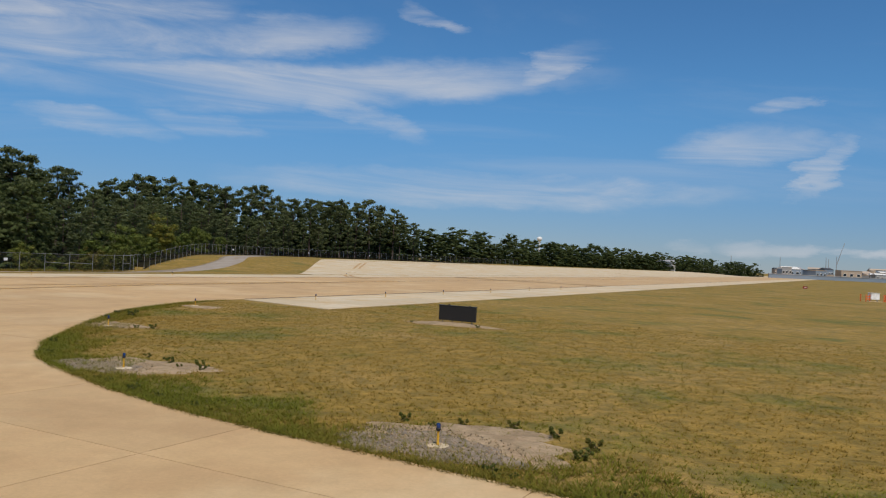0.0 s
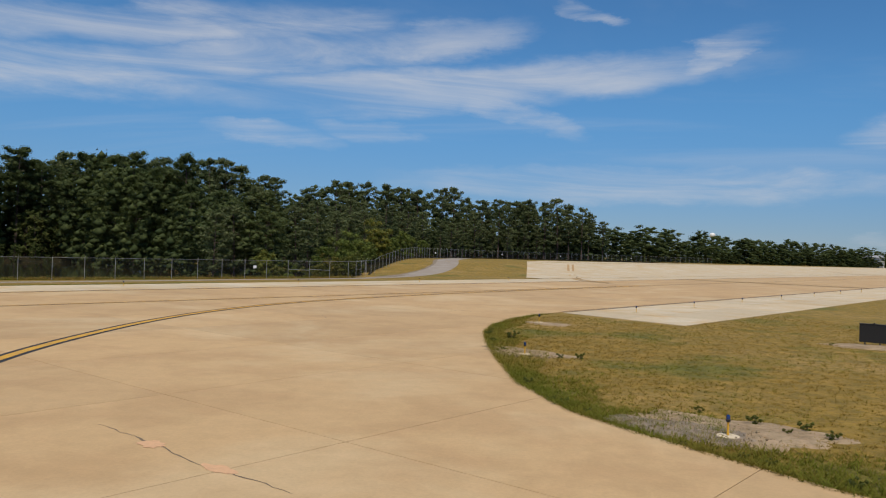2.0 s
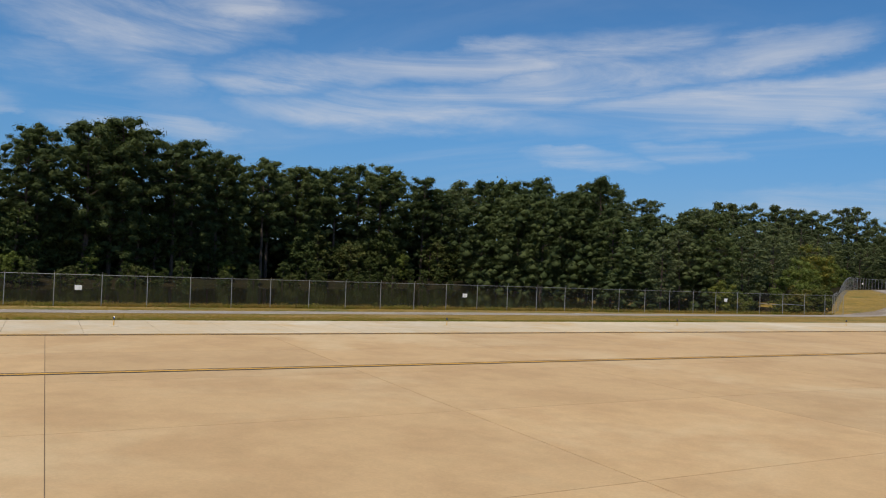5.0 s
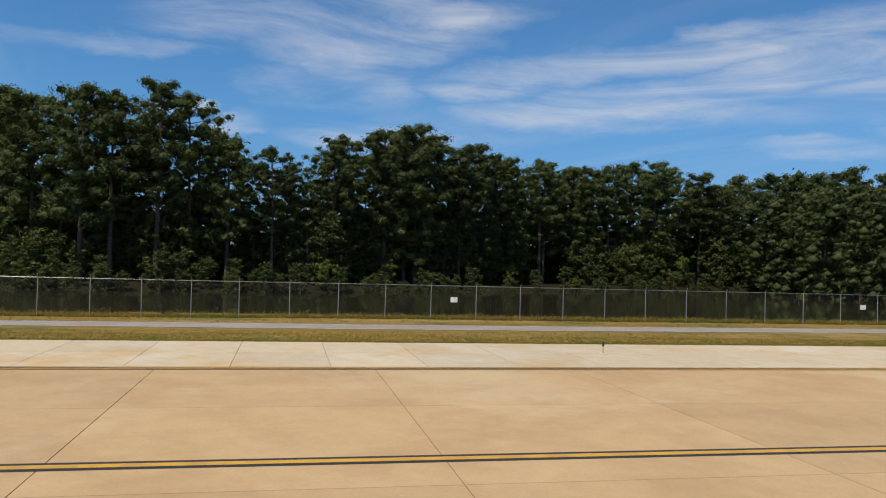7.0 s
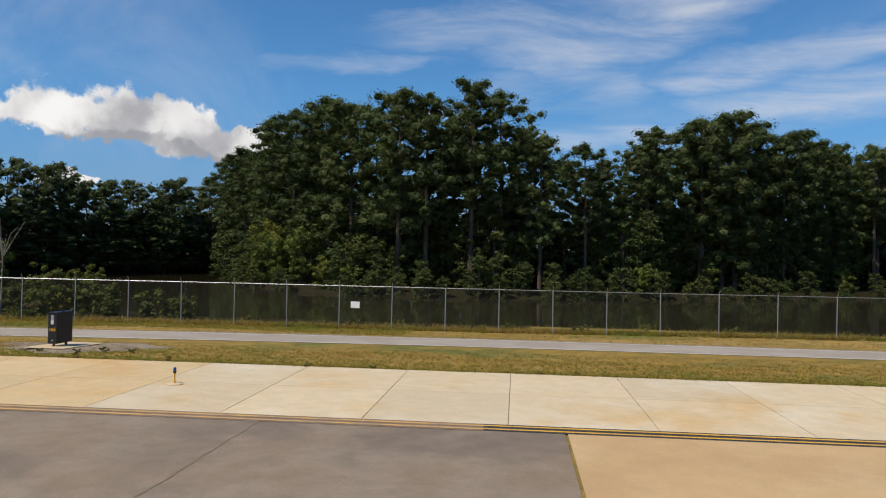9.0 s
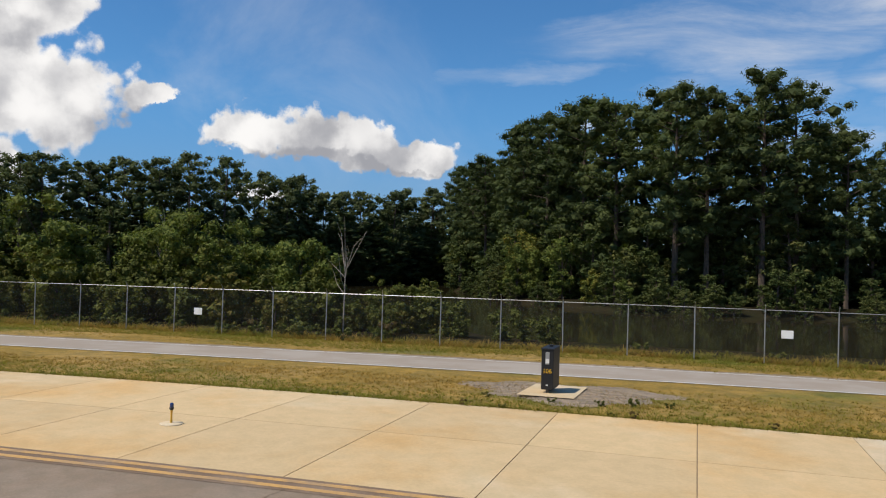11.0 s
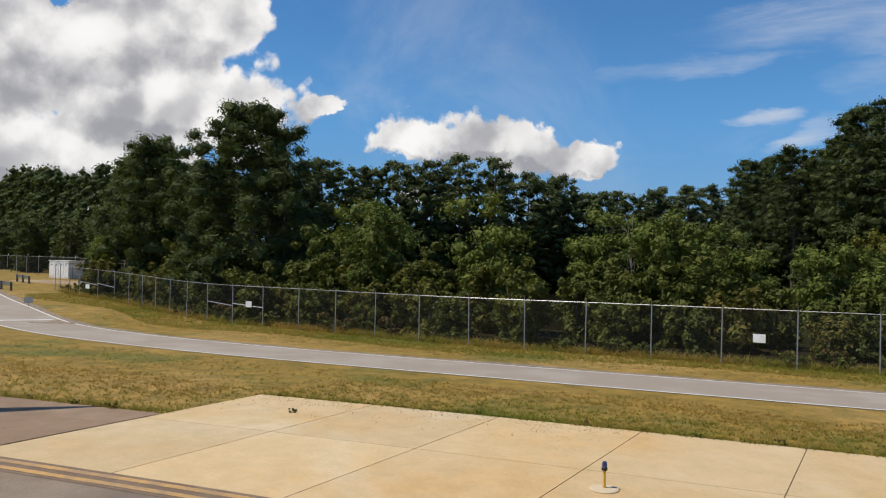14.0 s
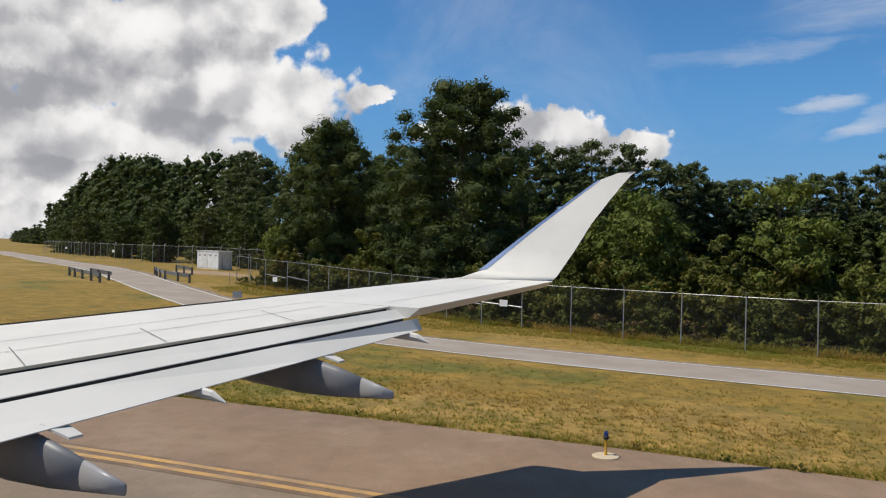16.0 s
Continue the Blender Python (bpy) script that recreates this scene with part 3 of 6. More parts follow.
apron = sheet("apron", [(118, 73.4), (120, 77.8), (146, 95), (170, 111), (205, 128), (262, 128), (300, 112), (900, 100), (900, 74), (150, 74), (150, 73.4)], PALE, 0.02, "pale concrete connector apron with worn yellow lines", step=8)
asphalt = sheet("asphalt_taxiway", [(-160, 20), (-7.35, 20), (-7.35, 66), (-160, 66)], GREY_ASPHALT, -0.002, "dark grey asphalt taxiway", drape=False, step=6, warp=True)
brown = sheet("asphalt_shoulder", [(-150, 66.02), (-55.65, 66.02), (-55.65, 70.2), (-150, 70.4)], BROWN_ASPHALT, 0.0, "brown asphalt taxiway shoulder", drape=False, step=6, warp=True)


ROAD = spline([(205, 156), (178, 138), (150, 118), (130, 102.5), (113, 93.6), (98, 90.4), (80, 89.2), (60, 88.0), (40, 86.9), (12, 85.1), (-12, 84.7), (-30, 82.9), (-46, 80.9), (-57, 79.7), (-66, 79.2), (-75, 79.9), (-84, 82.0), (-94, 85.8), (-102, 88.8), (-112, 93.0), (-122, 97.2), (-138, 103.6), (-148, 107), (-176, 118), (-225, 137)], 2.0)
road = tagged(ribbon("road", ROAD, 4.3, ROAD_GREY, -0.016, None, "grey asphalt perimeter service road", wobble=0.03), category="road", kind="structure")
verge = tagged(ribbon("road_verge", ROAD, 4.6, GRAVEL, -0.022, None, "dark gravelly edge of the service road", shift=-0.55, wobble=0.25), category="gravel", kind="structure")
for side in (-1, 1):
    ribbon("edge_line", [p for p in ROAD if p[0] < 60], 0.12, WHITE_PAINT, -0.010, road, shift=side * 2.04)
ribbon("stop_line", [Vector((-86.6, 81.0)), Vector((-85.6, 84.3))], 0.4, WHITE_PAINT, -0.009, road, "white stop line")


# ---------- painted lines ----------
def painted(points, stripes, parent=None):
    for shift, width, mat, lift in stripes:
        ribbon("painted_stripe", points, width, mat, lift, parent, shift=shift)


BOLD = ((0.0, 0.68, BLACK_PAINT, 0.005), (0.0, 0.33, YELLOW, 0.009))
lead_line = spline([(19.6, -14), (19.6, 0), (19.7, 10), (20.4, 20), (22.35, 25.5), (24.3, 29.5), (28, 34.7), (32.7, 39.4), (39, 44.3), (46, 48.1), (54.7, 50.8), (68.8, 52.7), (87.8, 53.7), (112, 54.4)], 0.8)
straight = [Vector((s, 54.6 + bend(s))) for s in np.arange(-110, 330, 3.0)]
edge_pair = [Vector((s, 66.0 + bend(s))) for s in np.arange(-150, 330, 3.0)]
painted(lead_line, BOLD, taxiway)
painted([p for p in straight if p[0] > -7.5], ((0.0, 0.50, BLACK_PAINT, 0.0045), (0.0, 0.22, YELLOW, 0.0085)), taxiway)
painted([p for p in straight if p[0] <= -7.2], ((0.0, 0.22, YELLOW, 0.005),), asphalt)
painted([p for p in edge_pair if p[0] > -10.5], ((-0.30, 0.62, BLACK_PAINT, 0.005), (-0.15, 0.11, YELLOW, 0.009), (-0.45, 0.11, YELLOW, 0.009)), taxiway)
painted([p for p in edge_pair if p[0] <= -8.5], ((-0.32, 0.66, OLD_BROWN, 0.004), (-0.17, 0.14, OLD_YELLOW, 0.008), (-0.47, 0.14, OLD_YELLOW, 0.008)), asphalt)
painted([Vector((s, 36.0)) for s in np.arange(62, 330, 4.0)], ((0.2, 0.5, BLACK_PAINT, 0.005), (0.2, 0.2, OLD_YELLOW, 0.009)), taxiway)
for k in range(2):
    painted(spline([(113 + k * 1.6, 60), (120.3 + k * 1.6, 69.0), (145 + k * 1.8, 85), (173 + k * 2, 101.8)], 2.0), ((0.0, 0.45, OLD_YELLOW, 0.03),), apron)
    painted(spline([(318 + k * 5, 66), (326 + k * 5, 74), (342 + k * 6, 88)], 4.0), ((0.0, 0.9, OLD_YELLOW, 0.06),), apron)


# ---------- cracks and worn places in the pavement ----------
def crack(a, b, seed, width=0.03, jag=0.12, parent=None):
    """A ragged open crack from a to b, in s and n, that comes and goes in width."""
    rnd = random.Random(seed)
    a, b = Vector(a), Vector(b)
    count = max(6, int((b - a).length / 0.22))
    side = Vector((-(b - a)[1], (b - a)[0])).normalized()
    verts, drift = [], 0.0
    for k in range(count + 1):
        drift = drift * 0.8 + rnd.uniform(-jag, jag) * 0.6
        p = a.lerp(b, k / count) + side * drift
        w = width * rnd.uniform(0.15, 1.0) * min(1.0, 4 * k / count + 0.2, 4 * (1 - k / count) + 0.2)
        verts += [P(*(p - side * w / 2), 0.004), P(*(p + side * w / 2), 0.004)]
    me = bpy.data.meshes.new("crack")
    me.from_pydata(verts, [], [(2 * k, 2 * k + 1, 2 * k + 3, 2 * k + 2) for k in range(count)])
    me.update()
    if me.polygons[0].normal.z < 0:
        me.flip_normals()
    part_of("crack", me, JOINT, parent)


crack((26.8, 25.6), (26.6, 19.6), 1, 0.06, 0.10, taxiway)
crack((26.1, 34.4), (25.8, 28.2), 2, 0.05, 0.10, taxiway)
crack((47.4, 42.5), (45.6, 40.2), 3, 0.04, 0.06, taxiway)
crack((56.2, 42.4), (56.5, 38.6), 4, 0.04, 0.06, taxiway)
crack((17.6, 36.2), (12.0, 33.8), 8, 0.03, 0.10, taxiway)
crack((-13.7, 65.6), (-13.7, 58.0), 5, 0.07, 0.05, asphalt)
crack((-27.0, 65.4), (-27.3, 59.0), 6, 0.06, 0.05, asphalt)
crack((-40.5, 64.2), (-40.8, 57.0), 7, 0.06, 0.06, asphalt)


def spall(s, n, ds, dn, seed):
    """A shallow broken place, patched with pinkish mortar."""
    rnd, bm = random.Random(seed), bmesh.new()
    bm.faces.new([bm.verts.new(P(s + ds * r * math.cos(a), n + dn * r * math.sin(a), 0.006)) for a, r in ((2 * math.pi * k / 18, rnd.uniform(0.7, 1.15)) for k in range(18))])
    part("patch", bm, MORTAR, taxiway)


spall(26.7, 23.5, 0.22, 0.32, 1)
spall(26.65, 21.4, 0.16, 0.42, 2)


# ---------- airfield lights ----------
def edge_light():
    ob = thing("edge_light", (0, 0, 0), "blue taxiway edge light on a yellow stalk", "airfield light", "taxiway edge lights")
    part("base_plate", lathe(bmesh.new(), ((0.27, 0.0), (0.27, 0.018), (0.24, 0.032), (0.05, 0.038))), PALE, ob, "pale round concrete base")
    part("stalk", lathe(bmesh.new(), ((0.030, 0.03), (0.030, 0.10), (0.024, 0.11), (0.024, 0.30), (0.030, 0.31), (0.030, 0.34)), 12), POST_YELLOW, ob, "yellow stalk")
    part("lamp_body", lathe(bmesh.new(), ((0.035, 0.34), (0.055, 0.36), (0.055, 0.40), (0.045, 0.41)), 12), DULL_BLACK, ob)
    part("lens", lathe(bmesh.new(), ((0.045, 0.41), (0.050, 0.44), (0.046, 0.485), (0.028, 0.51), (0.004, 0.515)), 12), BLUE_GLASS, ob, "blue glass dome")
    return ob


first = edge_light()
spots = [(14.9, 69.9), (32.9, 70.3), (50.8, 70.3), (68.7, 70.3), (86.6, 70.3), (104.5, 70.3), (122.4, 70.3), (-17.3, 69.3), (-31.4, 68.4), (-45.5, 67.1), (-59.9, 65.7), (-74.0, 62.6), (-88, 59.0),
         (66.2, 33.4), (75.8, 33.4), (86.2, 33.4), (97.2, 33.4), (108.6, 33.4), (120, 33.4), (131, 33.4), (42.5, 26.2), (54.0, 33.0), (35.2, 16.4), (32.9, 5.1)]
first.matrix_basis = Matrix.Translation(P(*spots[0])) @ Matrix.Scale(0.86, 4)
for s, n in spots[1:]:
    copy_thing(first, Matrix.Translation(P(s, n, 0.0)))


def bare_patch(name, s, n, ds, dn, mat, lift, label, seed):
    """An uneven patch of stone or soil, thicker in its middle."""
    bm, rnd = bmesh.new(), random.Random(seed)
    rim = []
    for k in range(40):
        a = 2 * math.pi * k / 40
        r = 1 + 0.16 * math.sin(3 * a + seed) + 0.10 * math.sin(7 * a + 2 * seed) + rnd.uniform(-0.07, 0.07)
        rim.append((s + ds * r * math.cos(a), n + dn * r * math.sin(a)))
    mid = bm.verts.new(P(s, n, ground_z(s, n) + lift + 0.03))
    outer = [bm.verts.new(P(a, b, ground_z(a, b) + lift - 0.028)) for a, b in rim]
    inner = [bm.verts.new(P(s + (a - s) * 0.8, n + (b - n) * 0.8, ground_z(a, b) + lift + 0.01)) for a, b in rim]
    for k in range(40):
        j = (k + 1) % 40
        for loop in ((outer[k], outer[j], inner[j], inner[k]), (inner[k], inner[j], mid)):
            f = bm.faces.new(loop)
            f.normal_update()
            if f.normal.z < 0:
                f.normal_flip()
    return tagged(part(name, bm, mat, None, label), category=mat.name.split("_")[-1], kind="structure")


bare_patch("gravel_patch", 33.0, 5.3, 1.15, 1.9, GRAVEL, 0.0, "crushed grey stone round the edge light", 1)
bare_patch("soil_patch", 33.9, 4.9, 1.35, 2.3, SAND, -0.012, "bare sandy soil round the edge light", 2)
bare_patch("gravel_patch", 35.2, 17.3, 0.9, 1.8, GRAVEL, 0.0, "crushed grey stone round the edge light", 3)
bare_patch("soil_patch", 36.1, 16.5, 1.35, 2.2, SAND, -0.012, "bare sandy soil round the edge light", 4)
bare_patch("soil_patch", 43.1, 26.8, 1.1, 2.1, SAND, -0.01, "bare sandy soil round an edge light", 5)
bare_patch("soil_patch", 53.9, 32.4, 0.8, 1.5, SAND, -0.01, "bare sandy soil in the grass tip", 9)
bare_patch("gravel_patch", -24.6, 77.2, 2.9, 2.2, GRAVEL, 0.0, "grey crushed stone round the marker cabinet", 6)
bare_patch("gravel_patch", 57.2, 17.4, 1.1, 2.7, SAND, 0.0, "pale stony pad under the sign board", 7)
bare_patch("soil_patch", -117.5, 105.5, 5.5, 2.6, SAND, 0.01, "bare sandy yard beside the white cabinet", 8)


# ---------- sign board, marker, far sign ----------
def sign_board(s, n):
    ob = thing("sign_board", P(s, n, 0), "matt black back of a low airfield sign board", "sign", turn=radians(ALONG + 90))
    part("panel", box(bmesh.new(), (2.25, 0.16, 0.80), (0, 0, 0.50), 0.015), DULL_BLACK, ob)
    part("top_cap", box(bmesh.new(), (2.30, 0.20, 0.03), (0, 0, 0.917), 0.006), DULL_BLACK, ob)
    for k in range(4):
        part("leg", tube(bmesh.new(), (-0.9 + 0.6 * k, 0, -0.03), (-0.9 + 0.6 * k, 0, 0.105), 0.03), DARK_STEEL, ob)
    for x in (-0.75, 0.55):
        part("lifting_eye", box(bmesh.new(), (0.09, 0.05, 0.05), (x, 0, 0.955), 0.01), DULL_BLACK, ob)


sign_board(58.2, 17.6)


def marker_cabinet(s, n):
    z = ground_z(s, n)
    slab = sheet("marker_slab", [(s - 0.7, n - 1.2), (s + 0.85, n - 1.2), (s + 0.85, n + 1.5), (s - 0.7, n + 1.5)], PALE, 0.055, "square concrete slab under the marker", step=0.6)
    ob = thing("marker_cabinet", P(s, n, z + 0.05), "tall narrow black airfield marker cabinet with yellow number 106", "sign", turn=radians(ALONG))
    part("body", box(bmesh.new(), (0.34, 1.0, 1.10), (0, 0, 0.66), 0.02), DULL_BLACK, ob)
    part("top_cap", box(bmesh.new(), (0.36, 1.04, 0.04), (0, 0, 1.23), 0.008), DULL_BLACK, ob)
    part("lifting_eye", box(bmesh.new(), (0.1, 0.16, 0.05), (0.0, 0.1, 1.275), 0.01), DULL_BLACK, ob)
    for y in (-0.38, 0.38):
        part("leg", tube(bmesh.new(), (0, y, -0.03), (0, y, 0.12), 0.05), DARK_STEEL, ob)
    part("label_plate", box(bmesh.new(), (0.11, 0.012, 0.34), (0.0, -0.505, 0.98), 0.003), STEEL, ob, "small grey equipment plate")
    part("label_plate", box(bmesh.new(), (0.10, 0.012, 0.12), (0.0, -0.513, 0.90), 0.003), WHITE_METAL, ob, "small white sticker")
    part("label_plate", box(bmesh.new(), (0.06, 0.012, 0.03), (0.0, -0.505, 0.24), 0.003), WHITE_METAL, ob, "small white sticker")
    curve = bpy.data.curves.new("number", "FONT")
    curve.body, curve.size, curve.align_x, curve.extrude = "106", 0.17, "CENTER", 0.004
    curve.materials.append(SIGN_YELLOW)
    text = new("number", curve)
    text.parent = ob
    text.matrix_basis = pose(0.0, -0.507, 0.57, 90, 0, 0)
    tagged(text, "yellow number 106")


marker_cabinet(-25.0, 76.6)


# ---------- fences ----------
def fence_run(name, points, label, with_rails=(), height=2.38, every=3.05, at=None):
    """A chain-link fence along points in s, n: posts with raked tops, a top wire, woven wire and a few mid rails."""
    ob = thing(name, P(points[0][0], points[0][1], ground_z(*points[0])), label, "fence")
    here = ob.matrix_basis.inverted()
    walk_line, total = spline([Vector(p) for p in points], 0.5), 0.0
    stations, last = [walk_line[0]], walk_line[0]
    for p in walk_line[1:]:
        total += (p - last).length
        last = p
        if total >= every:
            stations.append(p)
            total = 0.0
    if at:
        stations = [Vector((s, lerp_line(s, points))) for s in at]
    bm = bmesh.new()
    tube(bm, (0, 0, -0.3), (0, 0, height), 0.028, sides=7)
    tube(bm, (0, 0, height), (0.0, 0.16, height + 0.22), 0.022, 0.016, sides=6)
    post_mesh = bpy.data.meshes.new("post")
    bm.to_mesh(post_mesh)
    bm.free()
    post_mesh.materials.append(STEEL)
    tops = []
    rnd = random.Random(int(abs(points[0][0])))
    for k, p in enumerate(stations):
        way = stations[min(k + 1, len(stations) - 1)] - stations[max(k - 1, 0)]
        out = P(-way[1], way[0])
        base = P(p[0], p[1], ground_z(p[0], p[1]))
        tops.append(base)
        post = new("post", post_mesh)
        post.parent = ob
        angle = math.atan2(out.y, out.x) - radians(90)
        post.matrix_basis = here @ Matrix.Translation(base) @ Matrix.Rotation(angle + math.pi, 4, "Z") @ Matrix.Rotation(radians(rnd.uniform(-0.7, 0.7)), 4, "Y")
    bm = bmesh.new()
    for a, b in zip(tops, tops[1:]):
        tube(bm, here @ (a + Vector((0, 0, height - 0.02))), here @ (b + Vector((0, 0, height - 0.02))), 0.017, sides=6)
    part("top_rail", bm, STEEL, ob)
    bm = bmesh.new()
    row = [(bm.verts.new(here @ (a + Vector((0, 0, 0.04)))), bm.verts.new(here @ (a + Vector((0, 0, height - 0.03))))) for a in tops]
    for (a, b), (c, d) in zip(row, row[1:]):
        bm.faces.new((a, c, d, b))
    part("wire_mesh", bm, WIRE_CLOTH, ob, "woven chain-link wire")
    for a, b in zip(tops, tops[1:]):
        mid = (a + b) / 2
        along = 0.46 * mid.x + 0.888 * mid.y
        if any(lo < along < hi for lo, hi in with_rails):
            bm = bmesh.new()
            tube(bm, here @ (a + Vector((0, 0, height * 0.52))), here @ (b + Vector((0, 0, height * 0.46))), 0.03, sides=6)
            part("mid_rail", bm, STEEL, ob)
    return ob


def bays(lo, hi):
    """Post spots along the main fence; its bays widen towards the north."""
    south, north, s = [], [], -0.4
    while s > lo:
        south.append(s)
        s -= 2.97 if s > -74 else 2.6
    s = -0.4
    while s < hi:
        s += 3.24 if s < 12 else 3.27 if s < 27 else 3.38
        north.append(s)
    return south[::-1] + north


fence_run("fence", [(s, n) for s, n in FENCE_LINE], "galvanised chain-link perimeter fence with raked post tops", ((-81, -75), (-101, -96), (86, 92)), at=bays(-107, 97))
fence_run("fence", [(98.2, 93.0), (112, 102), (130, 114), (148, 125.5), (162, 134)], "galvanised chain-link fence climbing beside the service road", ((97, 100),))
fence_run("fence", [(162.3, 134.2), (190, 146), (217, 152.5), (253, 153), (300, 149), (360, 138)], "distant chain-link perimeter fence")
fence_run("fence", [(-107.2, 98.6), (-109.5, 105), (-111, 110.5)], "chain-link fence return beside the white cabinet")
fence_run("fence", [(-96, 112.5), (-111, 112.5), (-126.5, 113.5), (-155, 119), (-185, 130), (-215, 142)], "distant chain-link fence along the road")


def fence_sign(s, n, z, label="small white rectangular notice on the chain-link fence"):
    ob = thing("fence_notice", P(s, n - 0.06, z), label, "sign", "fence notices", turn=radians(ALONG))
    part("plate", box(bmesh.new(), (0.50, 0.008, 0.36), (0, 0, 0), 0.003), WHITE_METAL, ob)
    for k in range(3):
        part("print_line", box(bmesh.new(), (0.36 - 0.06 * k, 0.002, 0.02), (0, 0.006, 0.09 - 0.085 * k)), ROOF_GREY, ob, "grey unreadable line of print")


for s, z in ((81.1, 0.85), (47.8, 0.70), (14.2, 0.72), (-17.3, 0.70), (-46.4, 0.54), (-75.8, 0.60), (-99.4, 0.78)):
    fence_sign(s, lerp_line(s, FENCE_LINE), z)
for s, n in ((-126.8, 113.4), (-154.8, 118.9), (-186, 130.3)):
    fence_sign(s, n, ground_z(s, n) + 1.35)
for s, n in ((166, 135.6), (217.6, 152.2), (253.5, 152.8), (300, 148.8)):
    fence_sign(s, n, ground_z(s, n) + 1.35)


# ---------- by the southern road ----------
def cabinet(s, n):
    z = ground_z(s, n)
    ob = thing("utility_cabinet", P(s, n, z), "white metal equipment cabinet with double doors on bare soil", "cabinet", turn=radians(ALONG))
    part("body", box(bmesh.new(), (3.6, 1.9, 1.95), (0, 0, 1.02), 0.03), WHITE_METAL, ob)
    part("plinth", box(bmesh.new(), (3.7, 2.0, 0.10), (0, 0, 0.0)), PALE, ob)
    part("roof", box(bmesh.new(), (3.75, 2.05, 0.06), (0, 0, 2.02), 0.015), WHITE_METAL, ob)
    for k in range(4):
        leaf = part("door", box(bmesh.new(), (0.82, 0.03, 1.7), (-1.35 + 0.9 * k, -0.962, 1.02), 0.008), WHITE_METAL, ob)
        part("vent", box(bmesh.new(), (0.3, 0.012, 0.18), (-1.35 + 0.9 * k, -0.982, 1.55)), ROOF_GREY, leaf)
    part("conduit", tube(bmesh.new(), (1.85, -0.5, 0), (1.85, -0.5, 1.4), 0.04), STEEL, ob)


cabinet(-124.2, 111.2)


def guard_rail(points, label):
    z0 = ground_z(*points[0])
    ob = thing("guard_rail", P(*points[0], z0), label, "guard rail", "guard rails by the road")
    here = ob.matrix_basis.inverted()
    line = spline([Vector(p) for p in points], 0.9)
    bm = bmesh.new()
    rows = []
    for p in line:
        base = here @ P(p[0], p[1], ground_z(p[0], p[1]))
        rows.append([bm.verts.new(base + Vector((0, 0, h))) for h in (0.42, 0.50, 0.57, 0.64, 0.72)])
    for a, b in zip(rows, rows[1:]):
        for k in range(4):
            bm.faces.new((a[k], b[k], b[k + 1], a[k + 1]))
    bmesh.ops.solidify(bm, geom=bm.faces[:], thickness=0.06)
    part("rail", bm, STEEL, ob, "corrugated steel rail")
    for p in line[::2]:
        base = here @ P(p[0], p[1], ground_z(p[0], p[1]))
        part("post", box(bmesh.new(), (0.14, 0.14, 0.75), base + Vector((0.06, 0.06, 0.33))), DARK_STEEL, ob)


guard_rail([(-117.5, 90.2), (-113.0, 88.9), (-110.0, 88.2)], "dark steel guard rail on short posts beside the road")
guard_rail([(-115.5, 90.9), (-111.0, 89.9)], "short dark guard rail on posts in the grass by the road")
guard_rail([(-117.0, 98.2), (-112.0, 95.6), (-108.0, 95.0)], "galvanised guard rail with a bent end beside the road")
guard_rail([(-119.5, 102.5), (-116.0, 101.6)], "short dark guard rail beside the sandy yard")


def road_plate(s, n):
    ob = thing("road_sign", P(s, n, ground_z(s, n)), "brown-grey back of a small road sign on a post", "sign", turn=radians(ALONG + 35))
    part("post", tube(bmesh.new(), (0, 0, -0.1), (0, 0, 0.60), 0.03), STEEL, ob)
    part("plate", box(bmesh.new(), (0.62, 0.02, 0.42), (0, -0.04, 0.42), 0.006), ROOF_GREY, ob)


road_plate(-94.6, 88.3)


# ---------- plants ----------
HEART = np.array([(1, 0, 0), (-1, 0, 0), (0, 1, 0), (0, -1, 0), (0, 0, 1), (0, 0, -1)], float)
HEART_FACES = np.array([(0, 2, 4), (2, 1, 4), (1, 3, 4), (3, 0, 4), (2, 0, 5), (1, 2, 5), (3, 1, 5), (0, 3, 5)])


def round_heart():
    """A twenty-sided ball, for the dense middle of a clump of leaves."""
    bm = bmesh.new()
    bmesh.ops.create_icosphere(bm, subdivisions=1, radius=1.0)
    bm.verts.ensure_lookup_table()
    v, f = np.array([x.co[:] for x in bm.verts]), np.array([[x.index for x in y.verts] for y in bm.faces])
    bm.free()
    return v, f


BALL, BALL_FACES = round_heart()


